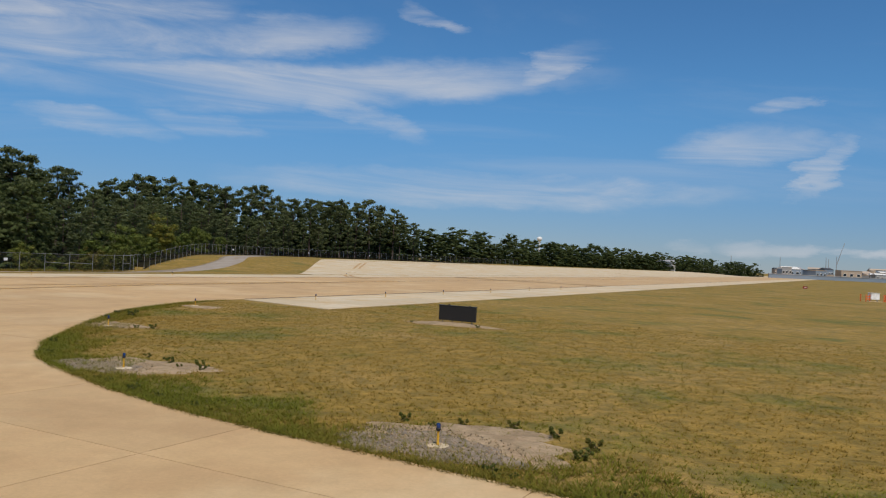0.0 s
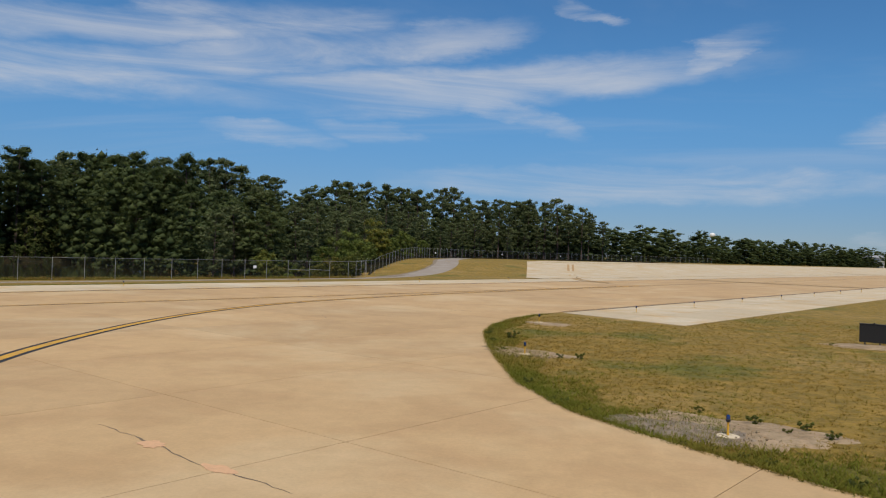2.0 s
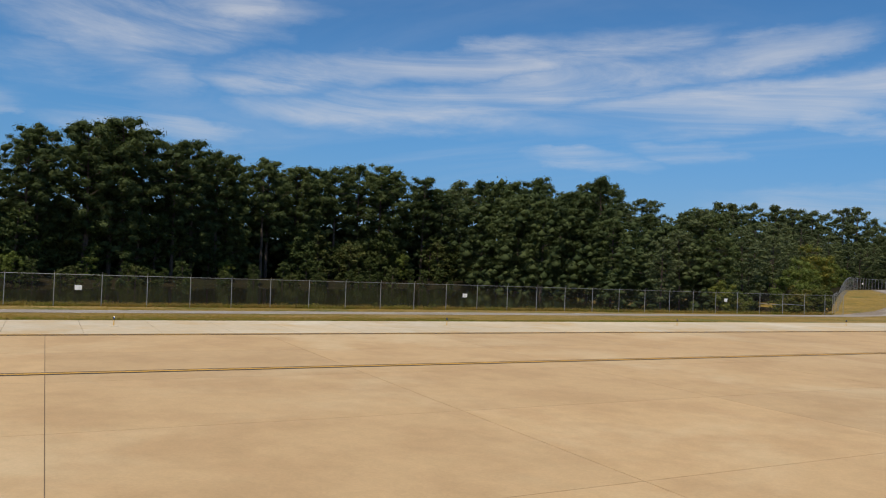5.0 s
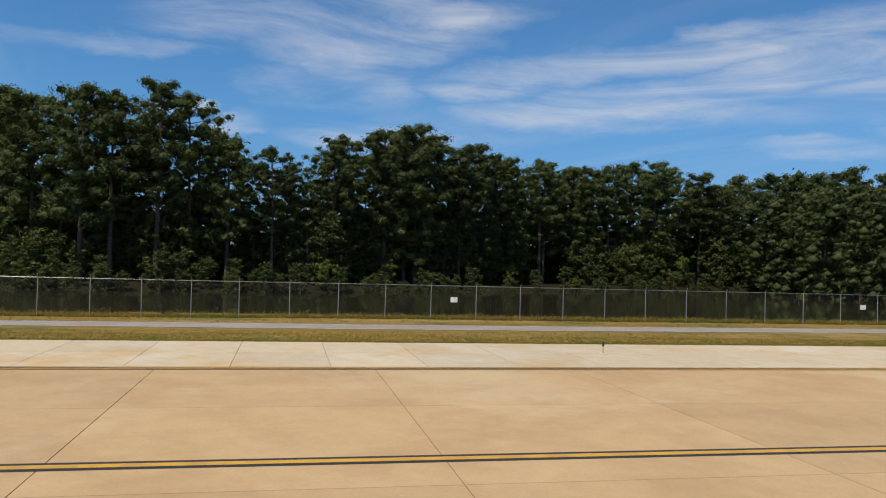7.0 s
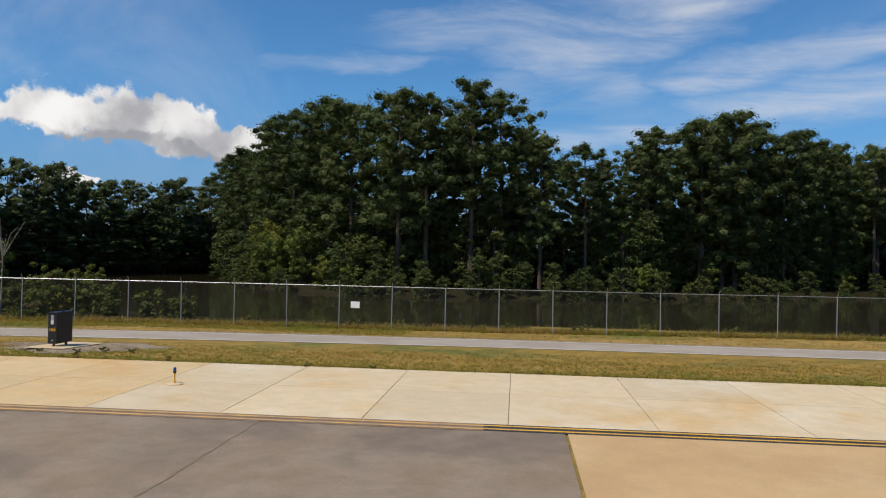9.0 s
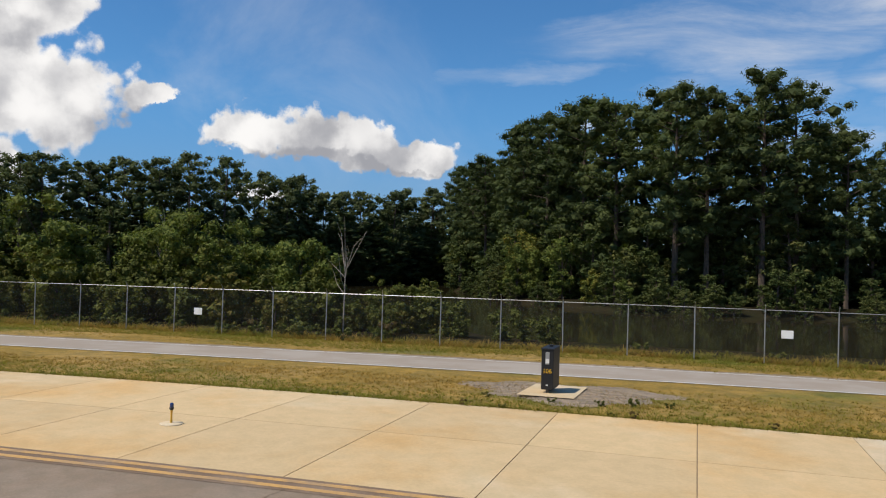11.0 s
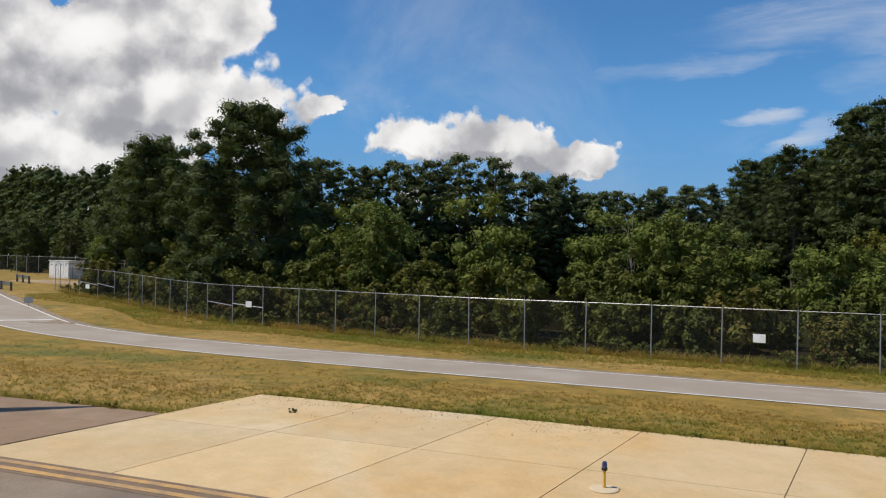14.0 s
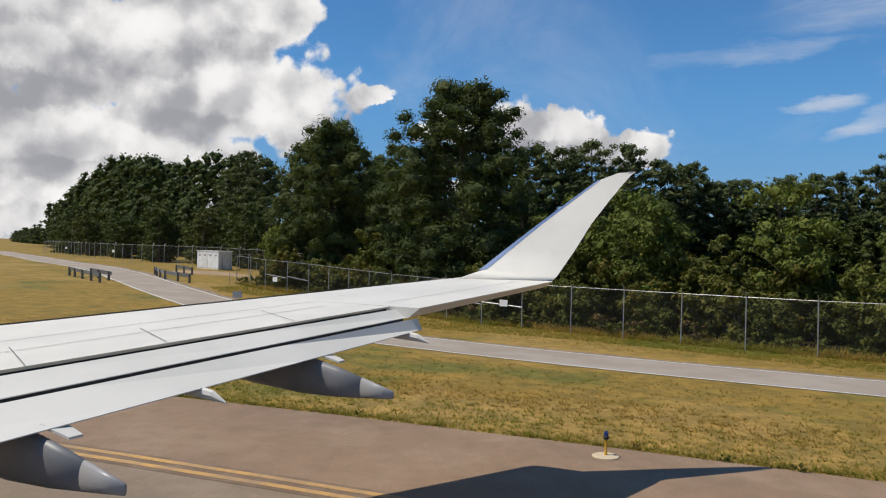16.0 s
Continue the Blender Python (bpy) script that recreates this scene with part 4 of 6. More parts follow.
def leaf_cloud(centres, per, size, seed, flat=0.6, long=1.1, droop=0.15, broad=0.42, heart=0.6, fine=True):
    """Small leaf sprays lying round clumps (x, y, z, radius), over a rough dense heart in each clump."""
    rnd = np.random.RandomState(seed)
    cen = np.repeat(np.array(centres), per, axis=0)
    m = len(cen)
    way = rnd.normal(size=(m, 3))
    way /= np.linalg.norm(way, axis=1)[:, None]
    rad = cen[:, 3] * (0.50 + 0.60 * rnd.rand(m) ** 0.8)
    pos = cen[:, :3] + way * rad[:, None] * np.array([1, 1, flat])
    out = way * [1, 1, 1.2] + rnd.normal(size=(m, 3)) * 0.50 + [0, 0, 0.25]
    out /= np.linalg.norm(out, axis=1)[:, None]
    a = np.cross(out, rnd.normal(size=(m, 3)))
    a /= np.linalg.norm(a, axis=1)[:, None] + 1e-9
    b = np.cross(out, a)
    s = size * (0.55 + 0.9 * rnd.rand(m))[:, None]
    tip, left, right = pos + a * s * long, pos - a * s * long * 0.4 + b * s * broad, pos - a * s * long * 0.4 - b * s * broad
    tip[:, 2] -= droop * s[:, 0]
    verts = np.stack([left, right, tip], 1).reshape(-1, 3)
    faces = np.arange(3 * m).reshape(m, 3)
    if heart:
        v, f = (BALL, BALL_FACES) if fine else (HEART, HEART_FACES)
        c = np.array(centres)
        lump = 1.0 + 0.20 * rnd.normal(size=(len(c), len(v), 1))
        balls = c[:, None, :3] + v[None] * lump * c[:, None, 3:4] * heart * np.array([1, 1, flat])
        more = (f[None] + (np.arange(len(c)) * len(v))[:, None, None]).reshape(-1, 3) + len(verts)
        verts, faces = np.concatenate([verts, balls.reshape(-1, 3)]), np.concatenate([faces, more])
    return verts, faces


def crown_mesh(name, centres, per, size, seed, mat, **more):
    verts, faces = leaf_cloud(centres, per, size, seed, **more)
    me = bpy.data.meshes.new(name)
    me.from_pydata(verts.tolist(), [], faces.tolist())
    me.update()
    me.materials.append(mat)
    return me


def pine(seed, tall, bare=0.45, spread=3.6, per=74, boughs=34, size=0.185, puff=1.0, mat=None, label="tall dark green pine with a bare lower trunk", group="woods beyond the pond", heart=0.55, long=1.25, broad=0.30, widest=0.60, foot=0.60, flat=0.74, fine=True, name="pine_tree"):
    """A tall pine: bare lower trunk, boughs that carry puffs of needles, a domed crown that is widest at a share of its height."""
    rnd = random.Random(seed)
    ob = thing(name, (0, 0, 0), label, "tree", group)
    lean = Vector((rnd.uniform(-0.6, 0.6), rnd.uniform(-0.6, 0.6), 0))
    spine = [Vector((0, 0, -0.6)) + lean * (k / 6) ** 2 + Vector((0, 0, (tall - 0.4) * k / 6)) for k in range(7)]
    bm = bmesh.new()
    for k in range(6):
        tube(bm, spine[k], spine[k + 1], 0.30 * (1 - k / 6.4) + 0.03, 0.30 * (1 - (k + 1) / 6.4) + 0.03, 6)
    centres, turn = [], rnd.uniform(0, 6.28)
    for k in range(boughs):
        u = (k + rnd.uniform(0.1, 0.9)) / boughs
        dome = math.sqrt(max(0.03, 1 - ((u - widest) / (1.02 - widest)) ** 2)) if u > widest else foot + (1 - foot) * math.sin(0.5 * math.pi * u / widest)
        r = spread * dome * rnd.uniform(0.68, 1.04)
        turn += 2.4 + rnd.uniform(-0.5, 0.5)
        base = spine[0].lerp(spine[-1], bare + (1 - bare) * u * 0.97)
        way = Vector((math.cos(turn), math.sin(turn), 0))
        side = Vector((-way.y, way.x, 0))
        lift = rnd.uniform(0.0, 0.9)
        for along in (0.42, 0.72, 1.0):
            if along * r < 0.5 and along < 1:
                continue
            at = base + way * r * along + side * rnd.uniform(-0.22, 0.22) * r + Vector((0, 0, lift * along + rnd.uniform(-0.35, 0.35)))
            centres.append((*at, rnd.uniform(0.62, 1.15) * puff * (1.12 if along < 1 else 0.95)))
        tube(bm, base - Vector((0, 0, 0.5)), base + way * r * 0.8 + Vector((0, 0, lift * 0.8)), 0.07, 0.02, 3)
    top = spine[-1]
    for k in range(6):
        centres.append((top.x + rnd.uniform(-0.9, 0.9), top.y + rnd.uniform(-0.9, 0.9), top.z - rnd.uniform(0.2, 1.0), rnd.uniform(0.6, 0.9) * puff))
    part("trunk", bm, BARK, ob)
    part_of("crown", crown_mesh("crown", centres, per, size, seed, mat or NEEDLES, flat=flat, long=long, broad=broad, heart=heart, fine=fine), None, ob)
    return ob


def broadleaf(seed, tall, wide, per=130, clumps=46, size=0.165, mat=None, low=0.12, name="broadleaf_tree", label="leafy broadleaf tree with a rounded yellow-green crown", heart=0.5):
    rnd = random.Random(seed)
    ob = thing(name, (0, 0, 0), label, "tree" if tall > 4.5 else "shrub", "trees and shrubs along the fence")
    bm = bmesh.new()
    tube(bm, (0, 0, -0.5), (0, 0, tall * 0.45), 0.05 * tall ** 0.6, 0.03 * tall ** 0.6, 6)
    # a few leading shoots give the crown its uneven outline
    leads = [(rnd.uniform(0, 6.28), rnd.uniform(0.15, 0.75), rnd.uniform(0.72, 1.0)) for _ in range(6)] + [(0, 0, 1.0)]
    centres = []
    for k in range(clumps):
        a, lean, top = leads[k % len(leads)]
        h = low + (1 - low) * rnd.random() ** 0.85
        r = wide * (lean * h + rnd.uniform(0, 0.55) * math.sin(math.pi * (0.12 + 0.80 * h)) ** 0.6)
        a += rnd.uniform(-0.9, 0.9)
        tip = Vector((r * math.cos(a), r * math.sin(a), tall * top * h))
        centres.append((*tip, rnd.uniform(0.07, 0.15) * (tall * 0.45 + wide)))
        if k % 3 == 0:
            tube(bm, (0, 0, tall * min(0.45, h * 0.5)), tip, 0.012 * tall ** 0.7, 0.008, 4)
    part("trunk", bm, BARK, ob)
    part_of("crown", crown_mesh("crown", centres, per, size, seed, mat or LEAVES, flat=0.85, long=0.9, broad=0.45, heart=heart), None, ob)
    return ob


PINES = [pine(11, 22.0, 0.38, 4.9, boughs=38), pine(12, 23.0, 0.32, 5.3, boughs=42), pine(13, 20.5, 0.30, 4.8, boughs=40), pine(14, 23.5, 0.42, 5.4, boughs=38), pine(15, 22.0, 0.14, 4.7, boughs=48), pine(19, 22.5, 0.50, 4.8, boughs=30)]
BROAD = [broadleaf(21, 7.5, 2.6), broadleaf(22, 9.5, 3.2, clumps=60), broadleaf(23, 6.0, 2.4)]
FAR_LOOK = dict(per=38, size=0.32, long=1.1, broad=0.40, fine=False, mat=HAZE_NEEDLES, label="tall distant pine with haze in its grey-green needle colour")
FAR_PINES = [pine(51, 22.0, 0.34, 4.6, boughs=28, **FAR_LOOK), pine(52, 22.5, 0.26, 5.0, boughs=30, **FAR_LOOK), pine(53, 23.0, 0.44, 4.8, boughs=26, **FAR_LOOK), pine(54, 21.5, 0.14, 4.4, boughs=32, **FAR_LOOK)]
DUSK_LOOK = dict(per=17, size=0.36, puff=0.80, mat=SHADE_LEAVES, label="leafy far-bank tree with woodland shade in its leaf colour", fine=False, name="bank_tree")
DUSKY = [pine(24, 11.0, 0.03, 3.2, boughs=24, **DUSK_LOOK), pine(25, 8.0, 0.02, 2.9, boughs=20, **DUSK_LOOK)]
SHORE = [broadleaf(26, 4.6, 2.0, clumps=30, per=60, size=0.20, mat=LEAVES, low=0.05, label="sunlit leafy shrub at the water's edge"),
         broadleaf(27, 8.0, 2.2, clumps=40, per=60, size=0.20, mat=LEAVES, low=0.10, label="slender sunlit sapling at the water's edge")]
BUSH = [broadleaf(31, 3.2, 1.7, clumps=34, per=54, size=0.17, mat=SCRUB, low=0.05, name="shrub", label="dense green scrub behind the fence"),
        broadleaf(32, 2.4, 1.6, clumps=30, per=54, size=0.16, mat=SCRUB, low=0.05, name="shrub", label="dense green scrub behind the fence"),
        broadleaf(33, 4.2, 2.0, clumps=40, per=56, size=0.18, mat=SCRUB, low=0.05, name="shrub", label="tall tangled green scrub behind the fence")]
BIG_LOOK = dict(per=150, size=0.165, puff=1.0, heart=0.58, flat=0.74, label="dense dark pine with boughs down to the ground")
BIG_PINE = [pine(41, 16.6, 0.04, 6.4, boughs=92, widest=0.26, foot=0.8, **BIG_LOOK), pine(42, 15.6, 0.08, 4.8, boughs=74, widest=0.42, foot=0.65, **BIG_LOOK)]
used = set()


def plant(kind, s, n, scale=1.0, rnd=random, z=None, tall=1.0):
    m = Matrix.Translation(P(s, n, (ground_z(s, n) if z is None else z) - 0.05)) @ Matrix.Rotation(rnd.uniform(0, 6.28), 4, "Z") @ Matrix.Diagonal((scale, scale, scale * tall, 1))
    if kind.name not in used:
        used.add(kind.name)
        kind.matrix_basis = m
        return kind
    return copy_thing(kind, m @ Matrix.Diagonal((1 / kind.scale.x, 1 / kind.scale.y, 1 / kind.scale.z, 1)))


def crown_top(kind):
    return max(v.co.z for c in kind.children if c.name.startswith("crown") for v in c.data.vertices)


TOPS = {k.name: crown_top(k) for k in PINES + FAR_PINES}


def back_shapes():
    """Simple crowns with trunks for the rows that only show through gaps in front."""
    made = []
    for seed, spread in ((16, 5.0), (17, 4.5), (18, 5.3)):
        rnd2 = random.Random(seed)
        cen = []
        for k in range(36):
            h = (k + rnd2.random()) / 36
            r = spread * math.sin(math.pi * (0.20 + 0.72 * h)) ** 0.7 * (0.3 + 0.7 * rnd2.random() ** 0.6)
            a = rnd2.uniform(0, 6.28)
            cen.append((r * math.cos(a), r * math.sin(a), 0.6 + 20.4 * h, rnd2.uniform(1.3, 2.2)))
        v, f = leaf_cloud(cen, 13, 0.46, seed, flat=0.75, long=0.9, heart=0.62, fine=False)
        w = 0.22
        post = np.array([(-w, -w, -1), (w, -w, -1), (w, w, -1), (-w, w, -1), (-0.06, -0.06, 19), (0.06, -0.06, 19), (0.06, 0.06, 19), (-0.06, 0.06, 19)])
        sides = np.array([(0, 1, 5), (0, 5, 4), (2, 3, 7), (2, 7, 6)]) + len(v)
        made.append((np.concatenate([v, post]), np.concatenate([f, sides])))
    return made


SHAPES = back_shapes()
behind = []


def join_woods(name, spots, label):
    """All the trees of the rows behind as one mesh."""
    vs, fs, base = [], [], 0
    for x, y, z, turn, wide, tall, k in spots:
        v, f = SHAPES[k]
        c, d = math.cos(turn), math.sin(turn)
        vs.append(np.stack([x + wide * (c * v[:, 0] - d * v[:, 1]), y + wide * (d * v[:, 0] + c * v[:, 1]), z + tall * v[:, 2]], 1))
        fs.append(f + base)
        base += len(v)
    v, f = np.concatenate(vs).astype(np.float32), np.concatenate(fs).astype(np.int32)
    me = bpy.data.meshes.new(name)
    me.vertices.add(len(v))
    me.vertices.foreach_set("co", v.ravel())
    me.loops.add(f.size)
    me.loops.foreach_set("vertex_index", f.ravel())
    me.polygons.add(len(f))
    me.polygons.foreach_set("loop_start", np.arange(0, f.size, 3, dtype=np.int32))
    me.update(calc_edges=True)
    me.validate()
    tagged(part_of(name, me, NEEDLES, None, label), category="woods", kind="stuff")


def wood(edge, rows, gap, depth, seed, height, kinds=None, low=0.82, high=1.05, wide=1.0, single=True):
    """Rows of trees behind a shore line of (s, n) points; height gives the tops at each s. The first row are single trees."""
    rnd = random.Random(seed)
    line = spline([Vector(p) for p in edge], gap)
    for r in range(rows):
        for p in line:
            s, n = p[0] + rnd.uniform(-gap, gap) * 0.4, p[1] + r * depth + rnd.uniform(-1.8, 1.8)
            z = min(ground_z(s, n), 0.5) if n > 120 and s < 110 else ground_z(s, n)
            top = lerp_line(s, height) * rnd.uniform(low, high) - z
            if r == 0 and single:
                k = rnd.choice(kinds or PINES)
                plant(k, s, n, top / TOPS[k.name], rnd, z=z)
            else:
                q = P(s, n)
                behind.append((q.x, q.y, z - 0.1, rnd.uniform(0, 6.28), wide * (0.35 + 0.65 * top / 21.5), top * (0.93 if single else 1.0) / 21.8, rnd.randrange(3)))


HEIGHTS = ((-62, 21), (-55, 20.4), (-49, 22.3), (-44, 23), (-40, 24.6), (-26, 24.9), (-19, 24.2), (-14, 25.4), (-10, 25), (-7, 22.4), (-4, 18), (0, 19.3), (3, 16.6), (5, 14), (9, 21), (13, 23.4), (26, 24.8), (31, 22.5), (38, 24.1), (50, 23),
           (65, 23.3), (71, 25.6), (90, 25.7), (97, 23.6), (102, 22.4), (109, 25.6), (120, 25.6), (138, 27.3), (145, 25), (151, 29.2), (161, 27.6), (168, 26.3), (174, 17.8), (180, 22.5), (187, 25.5), (222, 25.3), (235, 22.4), (264, 24), (280, 23), (287, 17))
wood([(-62, 190), (-52, 176), (-43, 163), (-36, 154), (-24, 150), (-10, 151), (8, 157), (24, 166), (44, 180), (70, 194), (100, 203)], 3, 4.5, 5.0, 5, HEIGHTS, low=0.97, high=1.05)
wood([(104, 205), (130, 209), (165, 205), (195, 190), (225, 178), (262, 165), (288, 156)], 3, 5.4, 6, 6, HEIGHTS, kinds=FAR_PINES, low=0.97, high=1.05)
FAR_H = ((-700, 20), (-405, 20), (-340, 25), (-240, 25.5), (-200, 22), (-165, 20), (-138, 20), (-113, 19.3), (-105, 20.4), (-95, 20.6), (-90, 17.6), (-84, 19.7), (-81, 18.6), (-76, 22), (-60, 23), (-40, 24))
wood([(-405, 252), (-330, 222), (-280, 196), (-240, 176), (-200, 162), (-168, 153)], 2, 4.6, 5.0, 15, FAR_H, low=0.94, high=1.05, single=False)
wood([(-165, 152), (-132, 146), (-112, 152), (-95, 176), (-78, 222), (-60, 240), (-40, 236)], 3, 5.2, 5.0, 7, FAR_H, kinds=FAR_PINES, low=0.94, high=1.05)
wood([(300, 172), (360, 160), (440, 148), (520, 132), (600, 112), (660, 96), (720, 70)], 3, 5.5, 6, 8, ((300, 16), (520, 14), (720, 10)), low=0.50, high=1.20, wide=1.9, single=False)
wood([(84, 108), (100, 109), (116, 117), (134, 130), (150, 141), (166, 151), (190, 162), (214, 168), (240, 168), (270, 163)], 2, 5.0, 7.0, 9, ((84, 10), (95, 13), (99, 11), (120, 13), (160, 16), (270, 15)), kinds=FAR_PINES[1:2] + FAR_PINES[3:])
wood([(90, 103), (93, 112), (95, 124), (97, 138), (99, 152), (101, 168), (103, 186)], 2, 4.6, 4.5, 12, ((90, 9.5), (95, 14), (99, 20), (103, 26)), kinds=PINES[4:5])
wood([(-700, 390), (-560, 322), (-436, 266)], 2, 7.0, 6, 13, ((-700, 8), (-430, 10)), low=0.6, high=1.2, wide=1.6, single=False)
wood([(-58, 204), (-44, 182), (-34, 170), (-20, 164), (0, 167), (22, 178), (44, 194), (72, 208), (104, 217), (134, 221), (170, 216), (200, 202), (240, 187), (288, 172)], 3, 4.2, 5.5, 14, ((-60, 11), (288, 11)), low=0.8, high=1.1, wide=1.7, single=False)
wood([(-150, 158), (-128, 153), (-108, 160), (-90, 190), (-76, 230), (-58, 246), (-40, 242)], 3, 4.2, 5.0, 16, ((-150, 11), (-40, 11)), low=0.8, high=1.1, wide=1.7, single=False)
join_woods("pine_woods", behind, "dense dark pine woods in the rows behind")
rnd = random.Random(77)
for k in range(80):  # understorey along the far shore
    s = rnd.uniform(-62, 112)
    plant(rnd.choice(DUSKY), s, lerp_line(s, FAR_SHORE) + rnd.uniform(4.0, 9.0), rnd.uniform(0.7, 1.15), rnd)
for k in range(34):  # thicket behind the distant fence
    s = -113 - 3.1 * k + rnd.uniform(-1.2, 1.2)
    n = 112.5 if s > -126 else 113.5 + (-126.5 - s) * 0.19 if s > -155 else 119 + (-155 - s) * 0.38
    plant(rnd.choice(DUSKY), s, n + rnd.uniform(3.5, 9), rnd.uniform(0.6, 1.0), rnd)
for k in range(34):
    s = rnd.uniform(-110, -38)
    plant(rnd.choice(DUSKY + BROAD[:1]), s, lerp_line(s, FAR_SHORE) + rnd.uniform(-1, 4), rnd.uniform(0.8, 1.3), rnd)
for k in range(120):  # scrub behind the fence
    s = rnd.uniform(-104, -33)
    thick = smooth((-33 - s) / 14)
    off = rnd.uniform(1.3, 8.0)
    plant(rnd.choice(BUSH), s, lerp_line(s, FENCE_LINE) + off, rnd.uniform(0.75, 1.15) * (0.5 + 0.5 * thick) * (0.75 + 0.07 * off), rnd)
REED = [broadleaf(34, 1.0, 0.7, clumps=12, per=40, size=0.13, heart=0, mat=DRY, low=0.02, name="reed_clump", label="dry brown weeds at the foot of the fence"),
        broadleaf(35, 0.8, 0.8, clumps=12, per=40, size=0.12, heart=0, mat=SCRUB, low=0.02, name="reed_clump", label="green weeds at the foot of the fence")]
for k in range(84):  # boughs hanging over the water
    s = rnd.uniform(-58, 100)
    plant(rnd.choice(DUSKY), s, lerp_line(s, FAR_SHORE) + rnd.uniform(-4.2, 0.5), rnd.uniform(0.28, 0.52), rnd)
for s, k, scale in ((-50, 0, 0.8), (-46, 0, 0.6), (-37, 1, 0.95), (-32.5, 0, 0.9), (-29, 0, 0.7), (8, 0, 0.9), (17.5, 0, 0.8), (41, 0, 0.8), (85, 1, 0.8)):
    plant(SHORE[k], s, lerp_line(s, FAR_SHORE) + rnd.uniform(-0.5, 1.5), scale, rnd)
for k in range(44):  # low growth on the near bank
    s = rnd.uniform(-50, 98)
    plant(REED[1], s, lerp_line(s, FENCE_LINE) + rnd.uniform(0.6, 2.4), rnd.uniform(0.4, 0.8), rnd)
for k in range(95):  # weeds at the foot of the southern fence
    s = rnd.uniform(-106, -36)
    plant(REED[0 if rnd.random() < 0.15 else 1], s, lerp_line(s, FENCE_LINE) + rnd.uniform(0.35, 2.0), rnd.uniform(0.6, 1.1), rnd)
for s, n in ((-28.5, 95.4), (-29.8, 95.8), (-31, 95.6), (-34, 96), (-37, 96), (-40, 95), (-42, 96)):
    plant(BUSH[rnd.randrange(2)], s, n, rnd.uniform(0.5, 0.8), rnd)
for s, n, z in ((34.6, 6.8, 0.35), (35.0, 5.6, 0.3), (35.2, 3.6, 0.4), (34.6, 2.6, 0.45), (33.8, 2.6, 0.4), (35.4, 4.6, 0.35), (34.4, 6.0, 0.25), (36.9, 16.4, 0.4), (37.1, 15.4, 0.4), (36.6, 14.8, 0.35), (37.3, 17.8, 0.3), (36.5, 15.6, 0.25),
                (42.9, 25.0, 0.3), (43.3, 24.4, 0.4), (43.0, 27.5, 0.25), (46.6, 29.6, 0.6), (56.5, 19.5, 0.25), (56.6, 15.6, 0.3), (-22.6, 75.4, 0.4), (-23.4, 75.0, 0.3), (-24.6, 74.8, 0.3), (-26.4, 75.0, 0.3), (-21.7, 75.6, 0.3), (-53.4, 68.9, 0.25), (-57.0, 66.9, 0.3)):
    plant(REED[1], s, n, z * 0.75, rnd)
for s, n, k, scale in ((-62, 95.8, 1, 0.86), (-52, 96.5, 0, 0.9), (-56, 98.5, 1, 0.8), (-68.7, 94.6, 0, 0.97), (-72, 98.5, 0, 1.05), (-76, 100, 1, 0.9), (-44, 97.0, 2, 0.95), (-88, 101, 0, 0.9), (-104, 101.5, 2, 0.9), (-49, 100, 1, 0.7)):
    plant(BROAD[k], s, n, scale, rnd)
plant(BIG_PINE[0], -84.2, 99.6, 1.0, rnd)
plant(BIG_PINE[1], -99.8, 103.4, 0.98, rnd)
plant(BIG_PINE[1], -93.0, 105.5, 0.85, rnd)
plant(BIG_PINE[0], -106.0, 118.0, 0.8, rnd)
for s, n, scale in ((-112, 125, 0.75), (-119, 127, 0.7), (-128, 128, 0.72), (-137, 131, 0.68), (-104, 113, 0.8), (-146, 138, 0.66), (-158, 140, 0.62)):
    plant(PINES[4 if rnd.random() < 0.6 else 2], s, n, scale * 0.68, rnd)
for k in range(18):
    s = rnd.uniform(86, 112)
    plant(rnd.choice(BUSH), s, (lerp_line(s, FENCE_LINE) if s < 98 else 92.8 + 0.73 * (s - 98)) + rnd.uniform(1.4, 5.0), rnd.uniform(0.6, 0.95), rnd)
for s, n, scale in ((88, 101, 0.7), (93, 103, 0.8), (99, 100, 0.75), (104, 102.5, 0.9), (109, 106, 0.8), (115, 109.5, 0.9), (121, 113, 0.75), (127, 117, 0.9), (134, 121, 0.7), (141, 126, 0.8), (149, 131, 0.8), (157, 136, 0.7), (168, 142, 0.8)):
    plant(BROAD[rnd.randrange(3)], s, n, scale, rnd)


def bare_tree(s, n, tall):
    rnd2 = random.Random(5)
    ob = thing("bare_tree", P(s, n, ground_z(s, n)), "bare pale dead sapling among the scrub", "tree")
    part("trunk", tube(bmesh.new(), (0, 0, -0.3), (0.1, 0.05, tall * 0.55), 0.045, 0.03, 6), PALE_BARK, ob)
    for k in range(11):
        bm = bmesh.new()
        h = tall * (0.35 + 0.05 * k)
        a, r = rnd2.uniform(0, 6.28), rnd2.uniform(0.5, 1.3)
        mid = Vector((0.1 + r * 0.5 * math.cos(a), r * 0.5 * math.sin(a), h + 0.55))
        tip = Vector((r * math.cos(a), r * math.sin(a), h + rnd2.uniform(0.9, 2.0)))
        tube(bm, (0.08, 0.03, min(h, tall * 0.55)), mid, 0.022, 0.014, 5)
        tube(bm, mid, tip, 0.014, 0.005, 4)
        part("branch", bm, PALE_BARK, ob)


bare_tree(-40, 94.6, 6.3)
bare_tree(-54, 97.2, 7.2)


